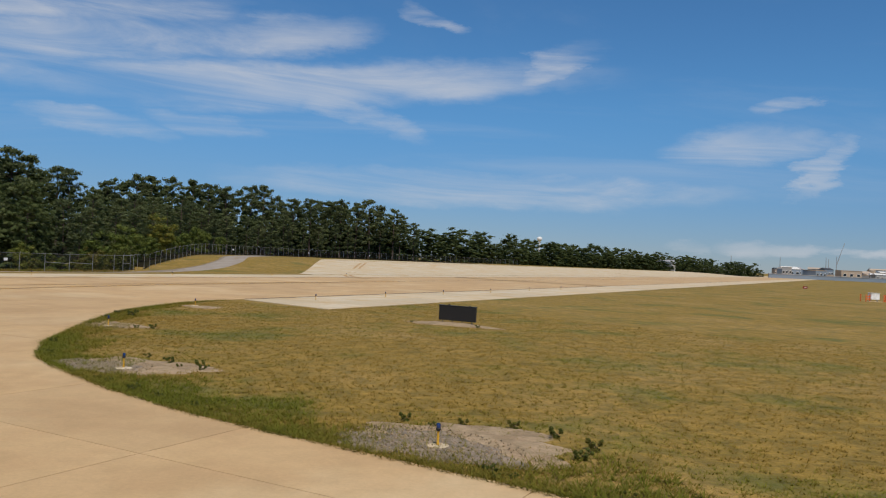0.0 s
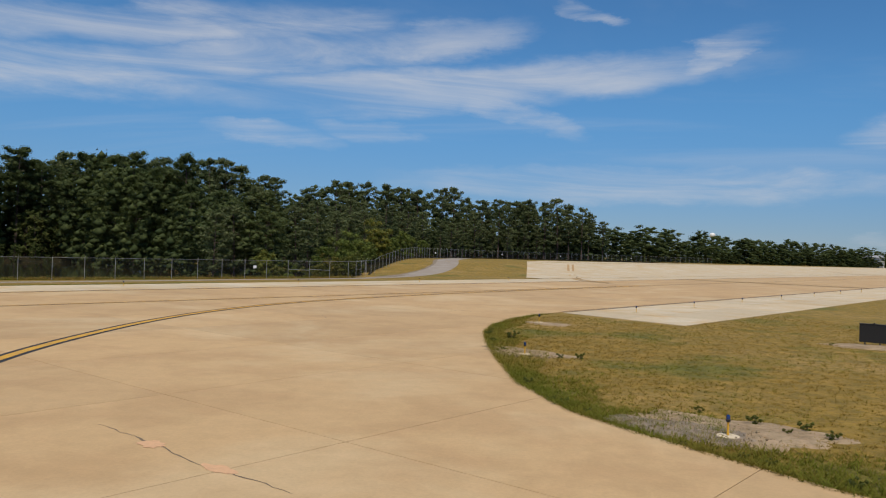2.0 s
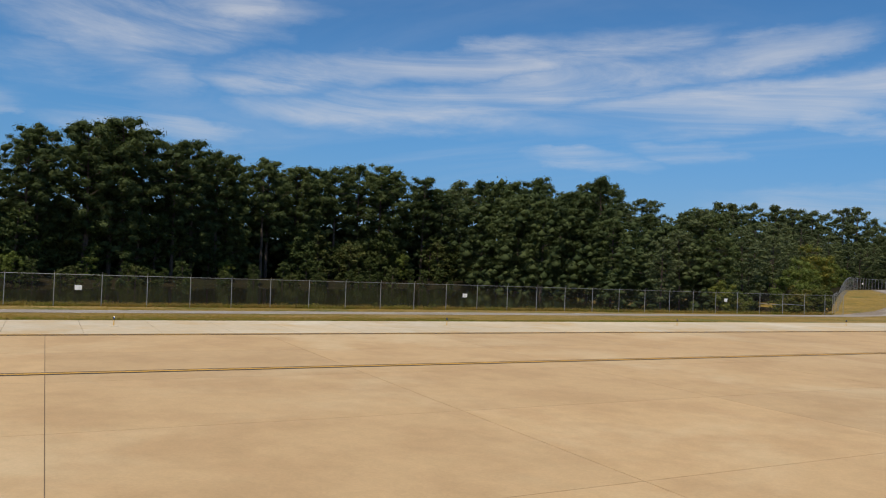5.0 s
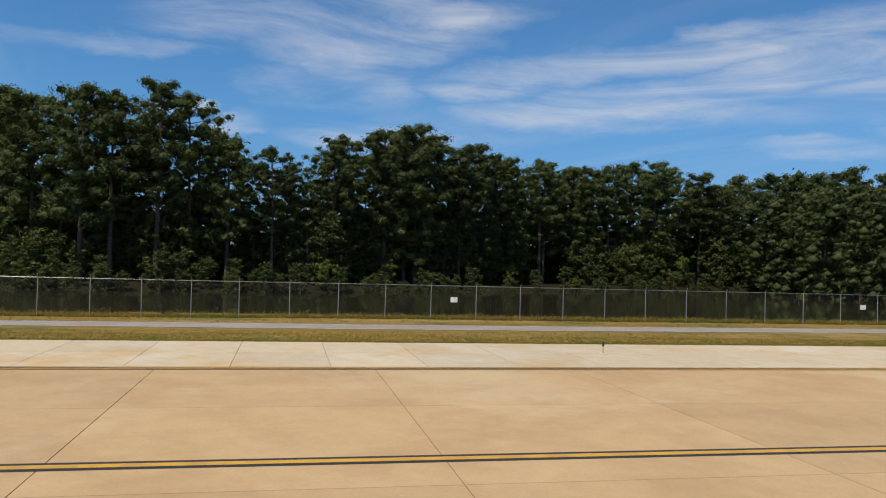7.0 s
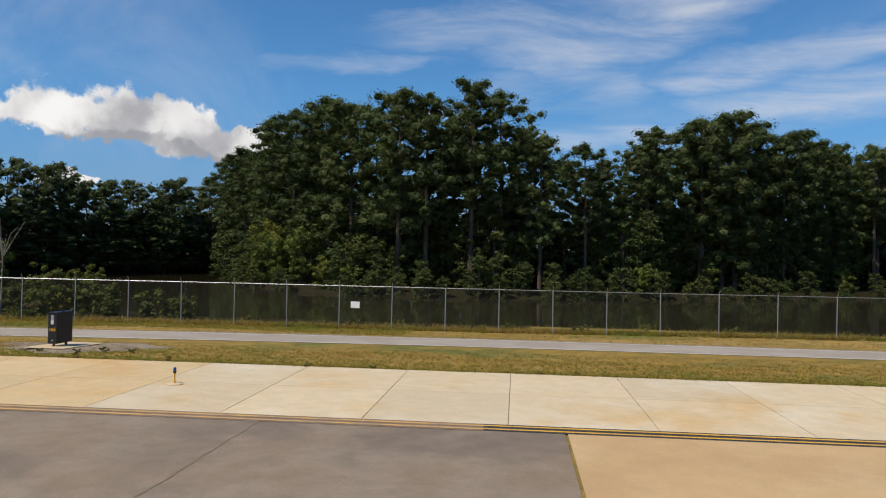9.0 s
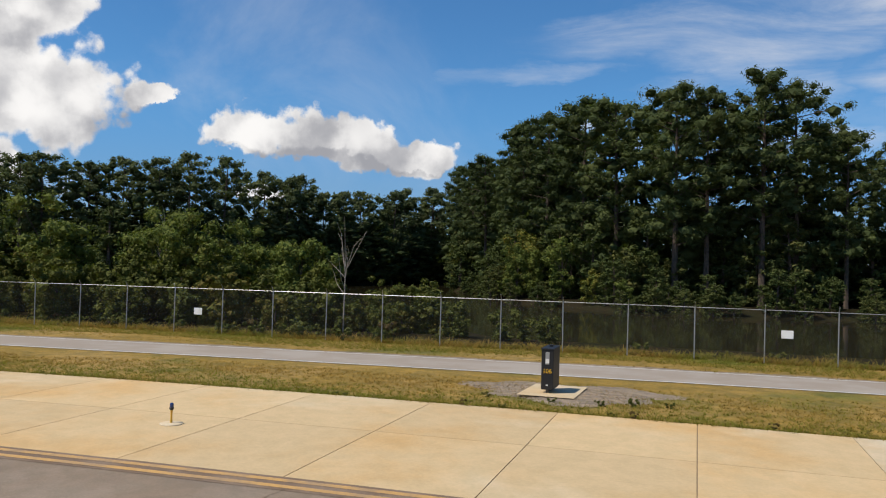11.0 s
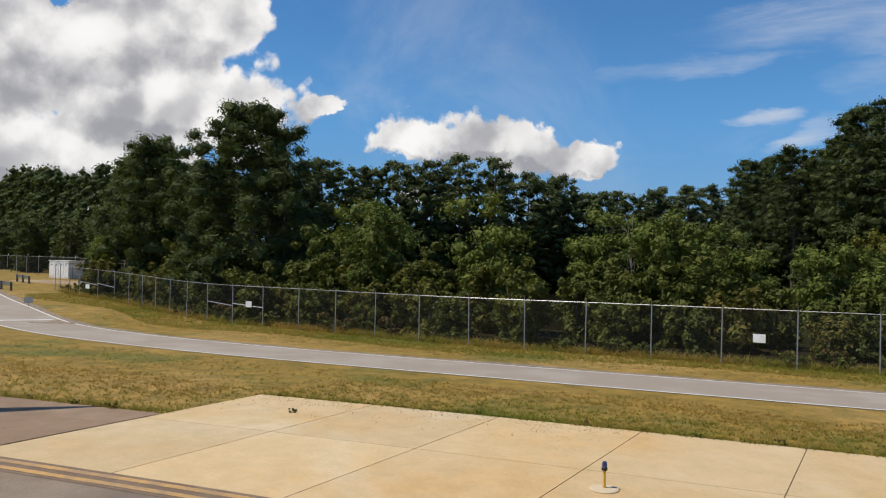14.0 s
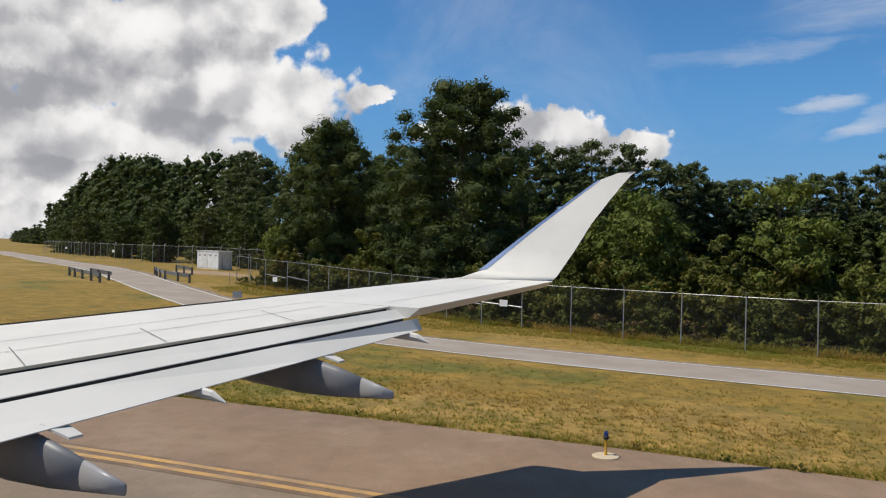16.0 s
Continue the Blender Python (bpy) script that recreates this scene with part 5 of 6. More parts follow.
# ---------- grass ----------
def grass(name, zone, count, seed, lo=0.03, hi=0.08, label="low tufts of dry and green grass", mat=None, wide=0.07, blades=5, thick=0.011):
    """Tufts of thin leaning blades over a zone given as a function of two random numbers to (s, n), or None."""
    rnd3 = np.random.RandomState(seed)
    spots = []
    while len(spots) < count:
        at = zone(rnd3.rand(), rnd3.rand())
        if at is not None:
            spots.append(P(at[0], at[1], ground_z(*at) - 0.035)[:])
    base = np.repeat(np.array(spots), blades, axis=0)
    m = len(base)
    turn, tall = rnd3.uniform(0, 6.283, m), np.repeat(rnd3.uniform(lo, hi, count), blades) * rnd3.uniform(0.6, 1.2, m)
    lean = 0.03 + tall * rnd3.uniform(0.5, 1.7, m)
    way = np.stack([np.cos(turn), np.sin(turn), np.zeros(m)], 1)
    side = np.stack([-np.sin(turn), np.cos(turn), np.zeros(m)], 1) * (thick * rnd3.uniform(0.7, 1.5, m))[:, None]
    foot = base + way * (wide * rnd3.rand(m))[:, None]
    tip = foot + way * lean[:, None]
    tip[:, 2] += tall * 0.75 + 0.025
    verts = np.stack([foot - side, foot + side, tip], 1).reshape(-1, 3)
    me = bpy.data.meshes.new(name)
    me.from_pydata(verts.tolist(), [], np.arange(3 * m).reshape(m, 3).tolist())
    me.update()
    tagged(part_of(name, me, mat or BLADES, None, label), category=name.split("_")[0], kind="stuff")


def outer_edge(s):
    return (73.3 if s > -55.6 else 70.3) + bend(s)


def island_s(n):
    pts = [(b, a) for a, b in ISLAND]
    for (n0, s0), (n1, s1) in zip(pts, pts[1:]):
        if n0 <= n <= n1:
            return s0 + (s1 - s0) * (n - n0) / (n1 - n0)
    return 31.4


def strip(u, v):
    s = -92 + 125 * u
    near, far = outer_edge(s) - 0.15, 76.0 if s < -40 else 78.5 + (s + 40) * 0.06
    return s, near + (far - near) * v ** 1.2


def verge_strip(u, v):
    s = -90 + 130 * u
    n = lerp_line(s, FENCE_LINE)
    return s, n + 0.6 - 6.4 * v if n - 6.4 * v > 79 else n


def island_zone(u, v):
    n = -6 + 41 * u
    s = island_s(n) - 0.1 + 34 * v ** 2.0
    if n > 27.4 and s > 59.4:
        return None
    if (s - 33.2) ** 2 / 1.6 + (n - 5.2) ** 2 / 4.2 < 0.8 or (s - 35.3) ** 2 / 1.0 + (n - 17.2) ** 2 / 4 < 0.8 or (s - 42) ** 2 + (n - 26.2) ** 2 / 3 < 0.8:
        return None
    return s, n


def island_rim(u, v):
    n = -6 + 42 * u
    return island_s(n) - 0.04 + 3.0 * v ** 2 * (0.45 + 0.55 * math.sin(0.8 * n) ** 2), n


def strip_rim(u, v):
    s = -92 + 150 * u
    return s, outer_edge(s) - 0.02 + 2.6 * v ** 1.6


def strip_edge(u, v):
    s = -92 + 150 * u
    return s, outer_edge(s) - 0.05 + 0.35 * v


def straw_band(u, v):
    s = -92 + 130 * u
    return s, outer_edge(s) + 2.6 + 2.4 * v + 0.5 * math.sin(0.35 * s) + 0.4 * math.sin(0.9 * s)


def lush_band(u, v):
    s = -104 + 90 * u
    return s, lerp_line(s, FENCE_LINE) - 0.2 - (3.4 + 0.8 * math.sin(0.3 * s)) * v


def shoulder_weeds(u, v):
    s = -55.4 + 9 * u
    return s, outer_edge(s) - 0.32 - 2.2 * v ** 2.4 * (0.4 + 0.6 * math.sin(2.3 * s) ** 2)


def fence_foot(u, v):
    s = -106 + 204 * u
    return s, lerp_line(s, FENCE_LINE) - 0.1 + (1.1 + 0.9 * math.sin(0.7 * s) ** 2) * v


grass("weeds", fence_foot, 5200, 10, 0.18, 0.55, "tall yellow-green weeds along the foot of the fence", STRAW_BLADES, 0.18, 6, 0.02)
grass("weeds", fence_foot, 3800, 11, 0.12, 0.42, "green weeds along the foot of the fence", GREEN_BLADES, 0.22, 6, 0.024)
grass("grass_tufts", strip, 15000, 1, 0.02, 0.06, blades=4, thick=0.012)
grass("grass_tufts", verge_strip, 5000, 2, blades=4, thick=0.014)
grass("grass_tufts", island_zone, 28000, 3, 0.02, 0.06)
grass("grass_tufts", island_rim, 9000, 4, 0.05, 0.17, "ragged grass edge along the pavement", GREEN_BLADES)
grass("grass_tufts", strip_rim, 12000, 5, 0.03, 0.09, "lush green grass band beside the pavement", GREEN_BLADES, blades=4, thick=0.013)
grass("grass_tufts", strip_edge, 5000, 6, 0.05, 0.15, "ragged grass edge along the pavement", GREEN_BLADES, blades=4)
grass("grass_tufts", shoulder_weeds, 220, 7, 0.03, 0.05, "dead weeds and washed-out soil on the shoulder", SAND, 0.20, thick=0.02)
grass("grass_tufts", straw_band, 8000, 8, label="straw-coloured band of dry mown grass", mat=STRAW_BLADES, blades=4, thick=0.013)
grass("grass_tufts", lush_band, 13000, 9, 0.04, 0.12, label="greener grass between the road and the fence", mat=GREEN_BLADES, blades=4, thick=0.014)
for k in range(44):  # taller weeds hanging over the pavement's edge
    s = rnd.uniform(-80, 20)
    plant(REED[0 if rnd.random() < 0.3 else 1], s, outer_edge(s) + rnd.uniform(-0.05, 0.3), rnd.uniform(0.08, 0.20), rnd)
for k in range(26):
    n = rnd.uniform(-4, 34)
    plant(REED[1], island_s(n) + rnd.uniform(0.0, 0.5), n, rnd.uniform(0.12, 0.28), rnd)


# ---------- loose stones ----------
def stones(spots, seed):
    """Loose rubble lying on the bare patches: (s, n, half length, half width, count)."""
    rnd3 = np.random.RandomState(seed)
    vs, fs = [], []
    for s0, n0, ds, dn, count in spots:
        for k in range(count):
            a, r = rnd3.uniform(0, 6.28), rnd3.rand() ** 0.6
            s, n = s0 + ds * r * math.cos(a), n0 + dn * r * math.sin(a)
            size = rnd3.uniform(0.008, 0.026)
            c = P(s, n, ground_z(s, n) + 0.02 + size * 0.3)
            fs += [tuple(int(v) + len(vs) for v in f) for f in HEART_FACES]
            vs += [c + Vector(v) * size * rnd3.uniform(0.6, 1.2) for v in HEART.tolist()]
    me = bpy.data.meshes.new("rubble")
    me.from_pydata(vs, [], fs)
    me.update()
    tagged(part_of("rubble", me, RUBBLE, None, "loose brown and grey stones on the bare patches"), category="stones", kind="stuff")


stones([(33.0, 5.3, 1.2, 1.9, 900), (35.3, 17.1, 1.0, 1.7, 500), (-24.8, 76.7, 2.6, 1.5, 900), (42.3, 26.2, 0.8, 1.3, 160)], 3)


# ---------- the aircraft's wing, as it stands at the end of the taxi run ----------
WING_WHITE = material("white_aircraft_paint", (0.66, 0.625, 0.55), 0.5, grain=0.03, grain_scale=3, second=(0.61, 0.58, 0.51), second_scale=0.8)
POLISHED = material("polished_leading_edge", (0.62, 0.66, 0.74), 0.22, metal=0.9)
SEAM = material("panel_seam", (0.16, 0.16, 0.165), 0.8)
# Fairing and cone greys carry the shade under the wing in their colour.
FAIRING_SHADED = material("grey_fairing_paint", (0.20, 0.195, 0.19), 0.45, grain=0.05, grain_scale=4, second=(0.16, 0.157, 0.155), second_scale=1.5)
CONE_SHADED = material("light_grey_fairing_paint", (0.30, 0.29, 0.28), 0.4, grain=0.05, grain_scale=4)
SLOT_SHADE = material("dark_flap_recess", (0.012, 0.012, 0.013), 0.8)
WING_AT = Vector((-72.35, -24.405, 0.0))
WING_TURN = math.atan2(0.304, -0.9527)  # the local x runs outboard, the local y forward


def wing_top(x):
    return 3.05 - 0.09 * (11.3 - x)


def gap_line(x):
    return 5.76 - 0.347 * (x - 4.27)


def crest_line(x):
    return 7.73 - 0.53 * (x - 5.71)


def vane_line(x):
    return 5.38 - 0.29 * (x - 4.0)


def flap_edge(x):
    return 4.87 - 0.19 * (x - 3.71)


def outer_edge_line(x):
    return 3.99 - 0.26 * (x - 8.2)


def loft(sections, close=True, rounded=False):
    """A skin through sections of equal point count, with capped ends."""
    bm = bmesh.new()
    rings = [[bm.verts.new(p) for p in sec] for sec in sections]
    m = len(rings[0])
    for a, b in zip(rings, rings[1:]):
        for k in range(m if close else m - 1):
            bm.faces.new((a[k], a[(k + 1) % m], b[(k + 1) % m], b[k]))
    if close:
        bm.faces.new(rings[0])
        bm.faces.new(list(reversed(rings[-1])))
    bmesh.ops.recalc_face_normals(bm, faces=bm.faces[:])
    for f in bm.faces:
        f.smooth = rounded
    return bm


def box_section(x, aft, thick):
    z, c = wing_top(x), crest_line(x)
    mid = aft + (c - aft) * 0.55
    return [(x, aft, z), (x, aft + (c - aft) * 0.3, z + 0.006), (x, mid, z + 0.008), (x, c - 0.1, z + 0.004), (x, c + 0.12, z - 0.03), (x, c + 0.26, z - 0.10), (x, c + 0.32, z - 0.19), (x, c + 0.22, z - 0.28 * thick),
            (x, mid, z - 0.42 * thick), (x, aft + 0.15, z - 0.16 * thick), (x, aft + 0.01, z - 0.016)]


def seam(a, b, parent, width=0.010):
    a, b = Vector(a), Vector(b)
    side = (b - a).cross(Vector((0, 0, 1))).normalized() * width / 2
    bm = bmesh.new()
    bm.faces.new([bm.verts.new(p) for p in (a - side, b - side, b + side, a + side)])
    part("panel_seam", bm, SEAM, parent)


def on_top(x, y, up=0.012):
    return (x, y, wing_top(x) + up)


def make_wing():
    ob = thing("aircraft_wing", WING_AT, "white jet wing with lowered flaps and upturned winglet", "aircraft wing", turn=WING_TURN)
    inner = part("main_panel", loft([box_section(x, gap_line(x), 1.3 - 0.06 * x) for x in (0.4, 2.0, 4.0, 6.0, 7.4, 8.3)]), WING_WHITE, ob)
    outer = part("outer_panel", loft([box_section(x, outer_edge_line(x), 1.3 - 0.06 * x) for x in (8.305, 9.2, 10.2, 11.0, 11.3)]), WING_WHITE, ob)
    strip_of = [[(x, c + a, wing_top(x) + b) for a, b in ((0.05, -0.006), (0.15, -0.037), (0.27, -0.10), (0.335, -0.19), (0.23, -0.30))] for x, c in ((v, crest_line(v)) for v in (0.4, 3.0, 6.0, 9.0, 11.2))]
    part("leading_edge", loft([[(x, y + 0.004, z + 0.006) for x, y, z in sec] for sec in strip_of], False), POLISHED, ob, "polished bare metal leading edge")
    vane, flap = [], []
    for x in (0.4, 2.5, 4.5, 6.5, 8.42):
        z, g, v, t = wing_top(x), gap_line(x) - 0.075, vane_line(x), flap_edge(x)
        vane.append([(x, g, z - 0.030), (x, v + 0.012, z - 0.122), (x, v + 0.012, z - 0.130), (x, (g + v) / 2, z - 0.13), (x, g + 0.02, z - 0.13)])
        s = v - 0.055
        flap.append([(x, s, z - 0.142), (x, t, z - 0.272), (x, t, z - 0.280), (x, (s + t) / 2, z - 0.26), (x, s + 0.05, z - 0.27), (x, s + 0.04, z - 0.20)])
    fore = part("fore_flap", loft(vane, rounded=False), WING_WHITE, ob)
    aft = part("aft_flap", loft(flap), WING_WHITE, ob)
    # near-black strips added in the slots in place of their deep shade
    for name, line, drop in (("flap_gap", gap_line, -0.075), ("flap_gap", vane_line, -0.175)):
        part(name, loft([[(x, line(x) + 0.025, wing_top(x) + drop + 0.05), (x, line(x) + 0.02, wing_top(x) + drop - 0.09), (x, line(x) - 0.11, wing_top(x) + drop - 0.09)] for x in (0.4, 4.0, 8.28)], False), SLOT_SHADE, ob, "near-black strip for the shade in the slot between flap and wing")
    # seams of spoilers and access panels
    seam(on_top(0.5, crest_line(0.5) - 0.95), on_top(5.0, 6.83), inner)
    seam(on_top(5.0, 6.83), on_top(8.29, 5.40), inner)
    for x in (2.6, 4.45, 5.62, 7.0):
        seam(on_top(x, gap_line(x) + 0.01), on_top(x + 0.45, gap_line(x) + 0.80), inner)
    seam(on_top(0.6, gap_line(0.6) + 0.86, 0.013), on_top(8.0, gap_line(8.0) + 0.62, 0.013), inner, 0.012)
    seam(on_top(8.5, outer_edge_line(8.5) + 0.62), on_top(11.0, outer_edge_line(11.0) + 0.42), outer)
    seam(on_top(9.05, 5.19), on_top(8.75, 5.42), outer)
    # flap track fairings, their greys darkened for the shade under the wing
    for x, tail_y, tail_z, long, big in ((3.95, 4.06, 1.80, 2.7, 1.0), (6.73, 3.47, 2.05, 2.5, 0.92)):
        rings = []
        for t, r in ((0.0, 0.035), (0.14, 0.09), (0.26, 0.135), (0.42, 0.175), (0.66, 0.19), (0.88, 0.13), (1.0, 0.03)):
            y = tail_y + long * t
            z = tail_z + (wing_top(x) - 0.40 - tail_z) * min(1.0, t * 1.5)
            rings.append([(x + big * r * 0.55 * math.cos(a), y, z + big * r * 1.25 * math.sin(a)) for a in (2 * math.pi * k / 14 for k in range(14))])
        body = part("flap_track_fairing", loft(rings[1:], rounded=True), FAIRING_SHADED, ob, "grey flap track fairing, darkened for the wing's shade")
        part("tail_cone", loft(rings[:2], rounded=True), CONE_SHADED, body, "pointed tail cone, greyed for the wing's shade")
        edge, level = flap_edge(x), wing_top(x)
        bm = loft([[(x + 0.02, edge + 0.10, level - 0.244), (x + 0.20, edge + 0.10, level - 0.244), (x + 0.17, edge - 0.17, level - 0.318), (x + 0.05, edge - 0.17, level - 0.318)],
                   [(x + 0.02, edge + 0.10, level - 0.268), (x + 0.20, edge + 0.10, level - 0.268), (x + 0.17, edge - 0.17, level - 0.336), (x + 0.05, edge - 0.17, level - 0.336)]])
        part("flap_bracket", bm, WING_WHITE, aft)
    for x in (5.3, 8.2):
        part("hinge_fairing", loft([[(x + r * math.cos(a), flap_edge(x) + y, wing_top(x) - 0.33 + d + r * 1.3 * math.sin(a)) for a in (2 * math.pi * k / 8 for k in range(8))] for y, r, d in ((-0.24, 0.006, -0.05), (-0.1, 0.035, 0.0), (0.2, 0.045, 0.03), (0.45, 0.01, 0.05))]), WING_WHITE, ob)
    # winglet: leading and trailing edge from root to tip, as (x, y, z)
    lead = [Vector(p) for p in ((11.12, 4.72, 3.03), (11.30, 4.38, 3.17), (11.55, 4.02, 3.52), (11.85, 3.63, 3.90), (12.20, 3.12, 4.37), (12.42, 2.80, 4.66), (12.58, 2.52, 4.79), (12.70, 2.27, 4.825))]
    trail = [Vector(p) for p in ((11.25, 3.22, 3.02), (11.45, 3.17, 3.12), (11.68, 3.00, 3.46), (11.98, 2.78, 3.95), (12.28, 2.55, 4.36), (12.50, 2.40, 4.62), (12.62, 2.31, 4.76), (12.71, 2.24, 4.82))]
    out = Vector((0.82, 0.0, -0.57))
    skin, metal = [], []
    for a, b in zip(lead, trail):
        w = min(0.055, (a - b).length * 0.05)
        c = a.lerp(b, 0.12)
        skin.append([a - (a - b) * 0.02, c - out * w, b, c + out * w])
        metal.append([c - out * (w + 0.004), a - out * 0.006, a + (a - b).normalized() * 0.012, a + out * 0.006, c + out * (w + 0.004)])
    bm = loft(skin, rounded=True)
    bm.verts.index_update()
    for e in bm.edges:  # smooth along the span, crisp at the edges
        e.smooth = e.verts[0].index // 4 == e.verts[1].index // 4
    tip = part("winglet", bm, WING_WHITE, ob)
    part("leading_edge", loft(metal[1:6], False), POLISHED, tip, "polished bare metal leading edge")
    part("tip_light", tube(bmesh.new(), (12.69, 2.26, 4.825), (12.74, 2.16, 4.83), 0.012, 0.004, 6), DULL_BLACK, tip)
    for k in (3, 4, 5):
        p = trail[k].lerp(trail[k + 1], 0.4)
        part("static_wick", tube(bmesh.new(), p, p + Vector((0.02, -0.16, 0.0)), 0.004, 0.002, 5), DULL_BLACK, tip)


make_wing()


# ---------- far things ----------
def place_far(ahead, right, z=0.0):
    """A spot seen far off: metres ahead of and to the right of the first standpoint."""
    return Vector((10.7 + right - 0.0128 * ahead, 17.1 + ahead + 0.0128 * right, z))


def building(at, wide, deep, tall, wall, roof, label, windows=4, pitched=True, turn=0.0):
    ob = thing("building", at, label, "building", "distant buildings", turn=turn)
    part("wall", box(bmesh.new(), (wide, deep, tall), (0, 0, tall / 2), 0.02), wall, ob)
    bm = bmesh.new()
    if pitched:
        h = deep * 0.22
        v = [bm.verts.new(p) for p in ((-wide / 2 - 0.4, -deep / 2 - 0.4, tall), (wide / 2 + 0.4, -deep / 2 - 0.4, tall), (wide / 2 + 0.4, deep / 2 + 0.4, tall), (-wide / 2 - 0.4, deep / 2 + 0.4, tall), (-wide / 2, 0, tall + h), (wide / 2, 0, tall + h))]
        for loop in ((0, 1, 5, 4), (2, 3, 4, 5), (0, 4, 3), (1, 2, 5), (3, 2, 1, 0)):
            bm.faces.new([v[k] for k in loop])
    else:
        box(bm, (wide + 0.5, deep + 0.5, 0.5), (0, 0, tall + 0.25), 0.05)
    part("roof", bm, roof, ob)
    for k in range(windows):
        x = -wide / 2 + wide * (k + 0.5) / windows
        frame_ob = part("window", box(bmesh.new(), (wide / windows * 0.5, 0.16, tall * 0.32), (x, -deep / 2 - 0.02, tall * 0.55)), WHITE_METAL, ob)
        part("pane", box(bmesh.new(), (wide / windows * 0.44, 0.06, tall * 0.26), (x, -deep / 2 - 0.12, tall * 0.55)), DARK_GLASS, frame_ob)
    return ob


def water_tower(at):
    ob = thing("water_tower", at, "white spherical water tower above distant trees", "water tower")
    part("stem", lathe(bmesh.new(), ((4.5, 0), (2.6, 6), (2.0, 18), (2.0, 52), (3.6, 60)), 20), WHITE_METAL, ob)
    part("tank", lathe(bmesh.new(), ((2.8, 59.5), (5.6, 61), (6.9, 63.5), (7.0, 66), (6.0, 68.5), (3.6, 70.2), (0.1, 70.8)), 24), WHITE_METAL, ob)


def mast(at, tall, jib=0.0):
    ob = thing("crane_mast" if jib else "mast", at, "thin grey harbour crane with a raised jib" if jib else "thin grey mast on the horizon", "crane" if jib else "mast")
    part("pole", tube(bmesh.new(), (0, 0, 0), (0, 0, tall), 0.6, 0.3, 8), ROOF_GREY, ob)
    if jib:
        part("jib", tube(bmesh.new(), (0, 0, tall * 0.6), (jib, 0, tall * 1.6), 0.5, 0.25, 6), ROOF_GREY, ob)


water_tower(place_far(2000, 248, 0))
building(place_far(560, 24, 0), 34, 12, 5.0, WALL_BLUE, ROOF_GREY, "low blue-grey shed behind the far fence", 5, False)
building(place_far(560, 160, 0), 14, 9, 8.0, WALL_PALE, ROOF_GREY, "white house among distant trees", 3)
building(place_far(700, 262, 0), 30, 12, 4, WALL_PALE, ROOF_GREY, "long pale hall beyond the taxiway", 6)
rnd_far = random.Random(31)
for k in range(34):  # low roofs of works and yards along the horizon
    ahead = rnd_far.uniform(720, 1100)
    aside = ahead * rnd_far.uniform(0.425, 0.60)
    wall = rnd_far.choice((WALL_TAN, WALL_PALE, WALL_BLUE, ROOF_GREY))
    building(place_far(ahead, aside, 0), rnd_far.uniform(6, 22), rnd_far.uniform(6, 12), rnd_far.uniform(5.0, 14.0) * ahead / 1000, wall, rnd_far.choice((ROOF_GREY, WALL_PALE, WALL_TAN, DARK_STEEL)),
             {"tan_cladding": "tan", "pale_stucco": "pale", "blue_grey_cladding": "blue-grey", "grey_roofing": "grey"}[wall.name] + " industrial building far off on the horizon", 3, rnd_far.random() < 0.6, rnd_far.uniform(-0.5, 0.5))
for a, r, h in ((900, 335, 22), (930, 405, 24), (950, 470, 26), (960, 478, 24), (980, 540, 16)):
    mast(place_far(a, r, 0), h)
mast(place_far(960, 488, 0), 28, 9)
building(place_far(640, 330, 0), 120, 1.2, 3.0, WALL_BLUE, ROOF_GREY, "long grey-blue boundary wall far off", 0, False)


def barricade(at, turn):
    ob = thing("barricade", at, "orange barricade frame beside the white box", "barricade", "orange barricades", turn)
    for x in (-0.35, 0.35):
        part("upright", box(bmesh.new(), (0.09, 0.09, 1.1), (x, 0, 0.52), 0.01), ORANGE, ob)
    for z in (0.40, 0.80):
        part("board", box(bmesh.new(), (0.9, 0.04, 0.16), (0, 0, z), 0.01), ORANGE, ob)


def equipment_box(at):
    ob = thing("equipment_box", at, "white airfield equipment box on a pale pad", "cabinet")
    part("body", box(bmesh.new(), (1.25, 0.95, 0.95), (0, 0, 0.80), 0.03), WHITE_METAL, ob)
    part("roof", box(bmesh.new(), (1.35, 1.05, 0.06), (0, 0, 1.30), 0.02), WHITE_METAL, ob)
    for x in (-0.5, 0.5):
        part("leg", box(bmesh.new(), (0.12, 0.12, 0.36), (x, 0, 0.16)), STEEL, ob)
    part("pad", box(bmesh.new(), (2.4, 2.0, 0.08), (0, 0, 0.0)), PALE, ob)


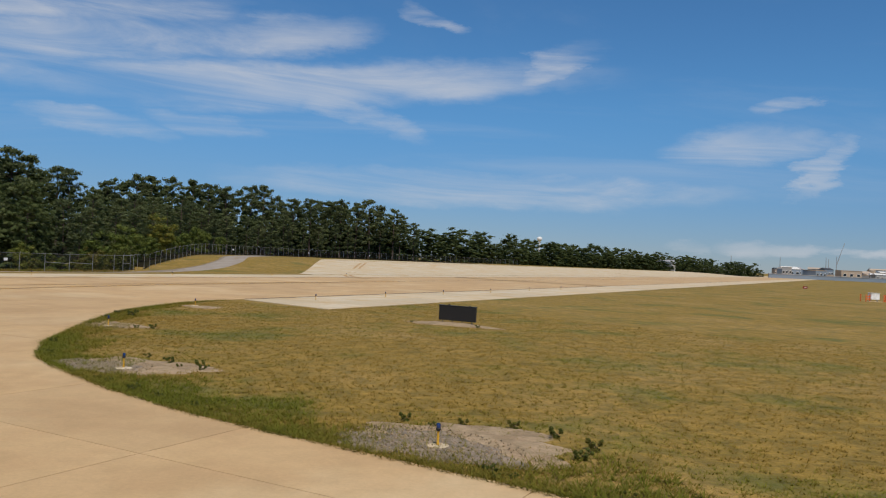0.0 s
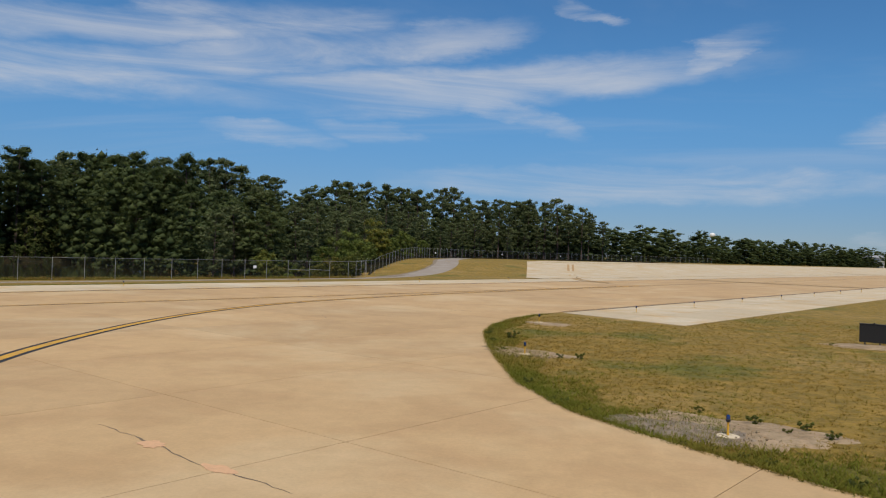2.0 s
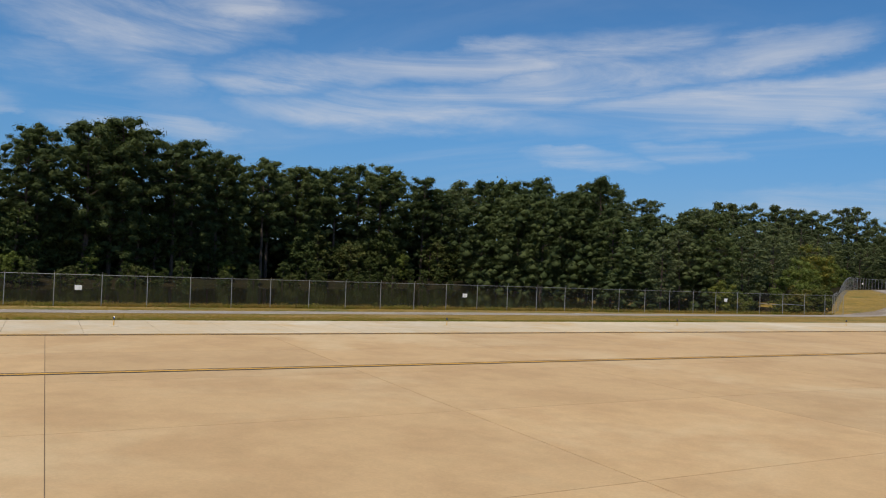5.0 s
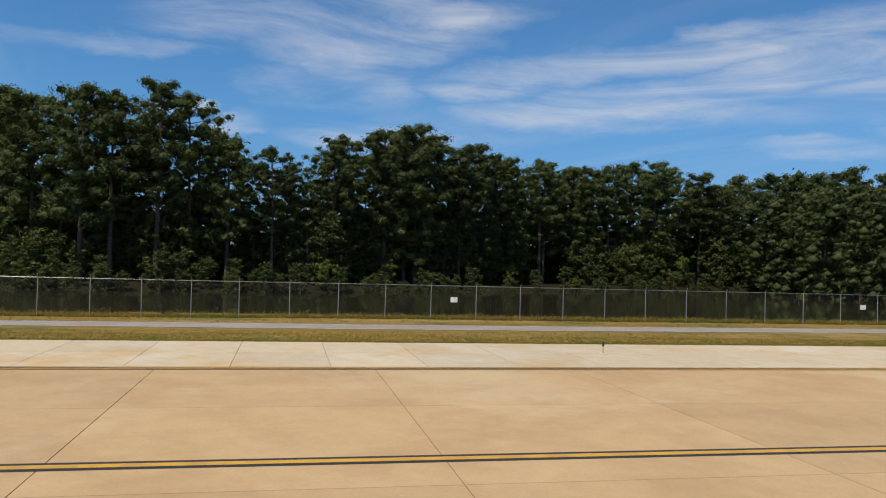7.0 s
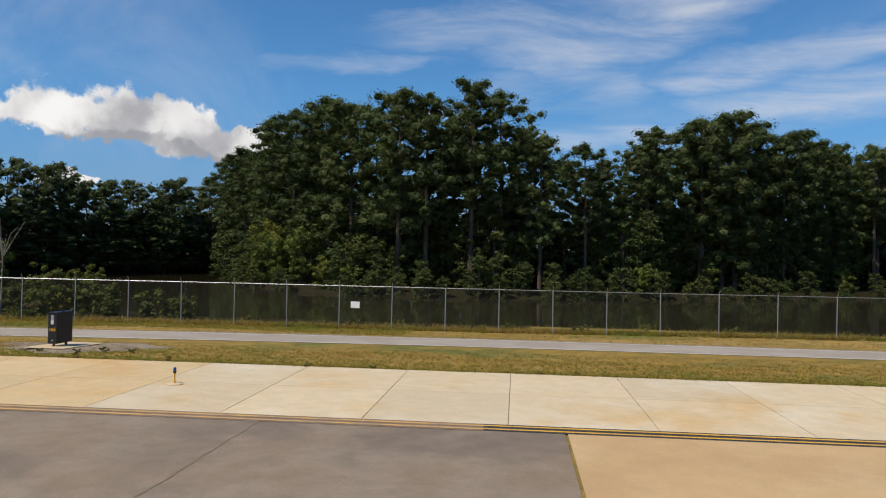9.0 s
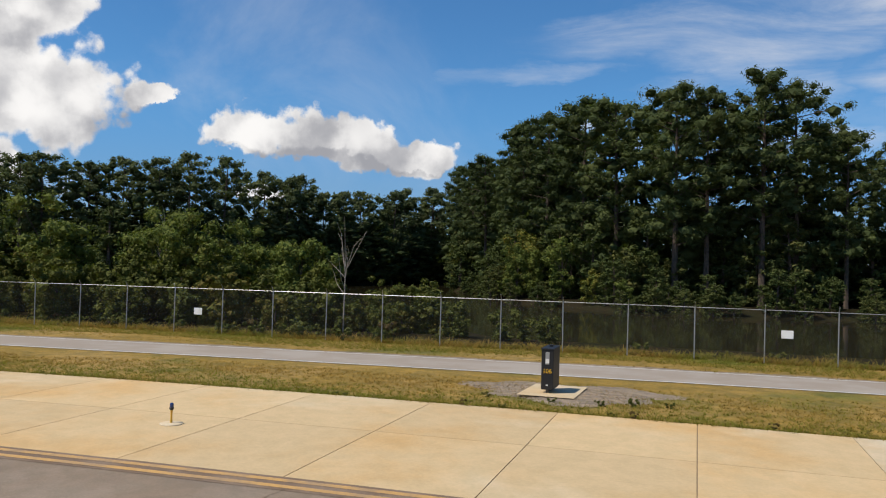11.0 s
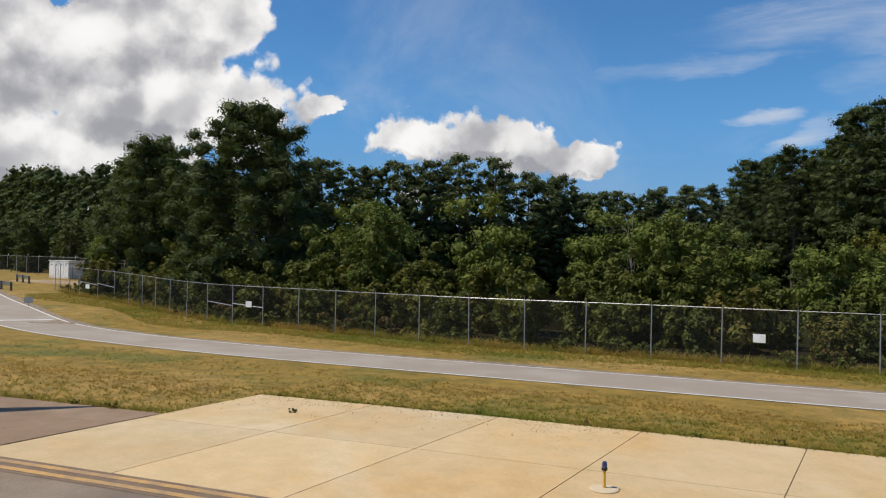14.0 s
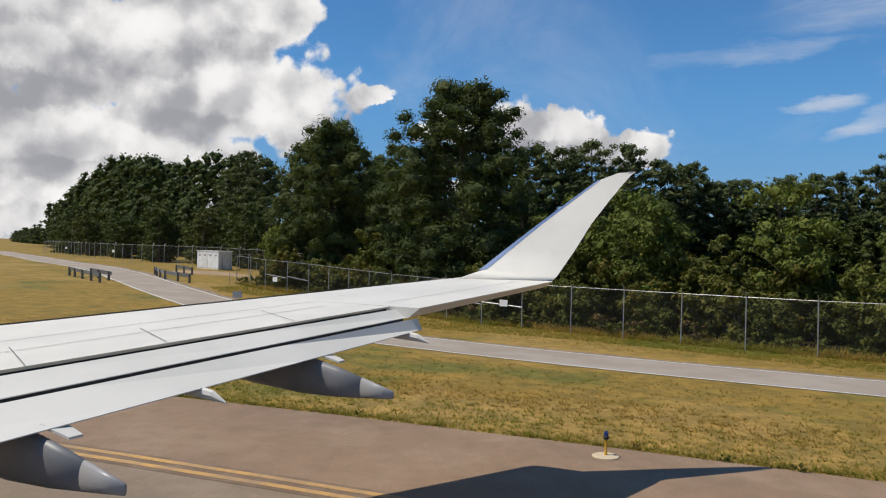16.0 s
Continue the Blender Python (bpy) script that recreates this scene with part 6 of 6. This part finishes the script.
spot = place_far(115.9, 64.7, -0.03)
equipment_box(spot)
for dx, dy, turn in ((-1.9, 0.1, 1.2), (-1.3, -0.8, 0.3), (1.2, -0.7, 0.9), (1.9, 0.4, 1.3)):
    barricade(spot + Vector((dx, dy, 0)), turn)


def taxi_sign(at):
    ob = thing("airfield_sign", at, "small red airfield sign with white markings", "sign", turn=radians(-20))
    part("panel", box(bmesh.new(), (0.95, 0.2, 0.5), (0, 0, 0.5), 0.02), RED_SIGN, ob)
    part("rim", box(bmesh.new(), (1.03, 0.16, 0.58), (0, 0.035, 0.5), 0.02), DULL_BLACK, ob)
    for x in (-0.2, 0.03, 0.23):
        part("marking", box(bmesh.new(), (0.10, 0.02, 0.22), (x, -0.105, 0.5)), WHITE_METAL, ob, "white bar")
    for x in (-0.32, 0.32):
        part("leg", tube(bmesh.new(), (x, 0, 0), (x, 0, 0.25), 0.04), STEEL, ob)


taxi_sign(place_far(185, 86.8, 0.0))

# ---------- slabs of the pavements ----------
MAIN_NEAR = [(-7.3, -12)] + [p for p in ISLAND if p[1] > -12] + [(152, 36), (152, 66), (-7.3, 66)]
MAIN_NEAR.insert(1, (31.4, -12))
slabs("slab", MAIN_NEAR, S_MAIN + [152], N_MAIN, TAN, taxiway)
slabs("slab", [(-7.3, -60), (31.4, -60), (31.4, -12), (-7.3, -12)], [-7.3, 12, 31.4], [-60, -36, -12], TAN, taxiway)
slabs("slab", [(-55.6, 66), (-17.92, 66), (-17.92, 73.3), (-55.6, 73.3)], [-55.6 + 3.14 * k for k in range(13)], [66, 69.7, 73.3], STAINED, shoulder, warp=True, lift=-0.001)
slabs("slab", [(-17.92, 66), (92, 66), (92, 73.3), (-17.92, 73.3)], [-17.92 + 3.14 * k for k in range(36)], [66, 69.7, 73.3], PALE, shoulder, warp=True, lift=-0.001)
slabs("slab", [(92, 66), (150, 66), (150, 73.3), (92, 73.3)], [92 + 6.28 * k for k in range(11)], [66, 73.3], PALE, shoulder, lift=-0.001)
slabs("slab", [(61.4, 36.0), (59.6, 27.4), (150, 27.2), (150, 36.0)], [59 + 6.2 * k for k in range(16)], [27, 31.6, 36.0], PALE, inner_shoulder, lift=-0.001)
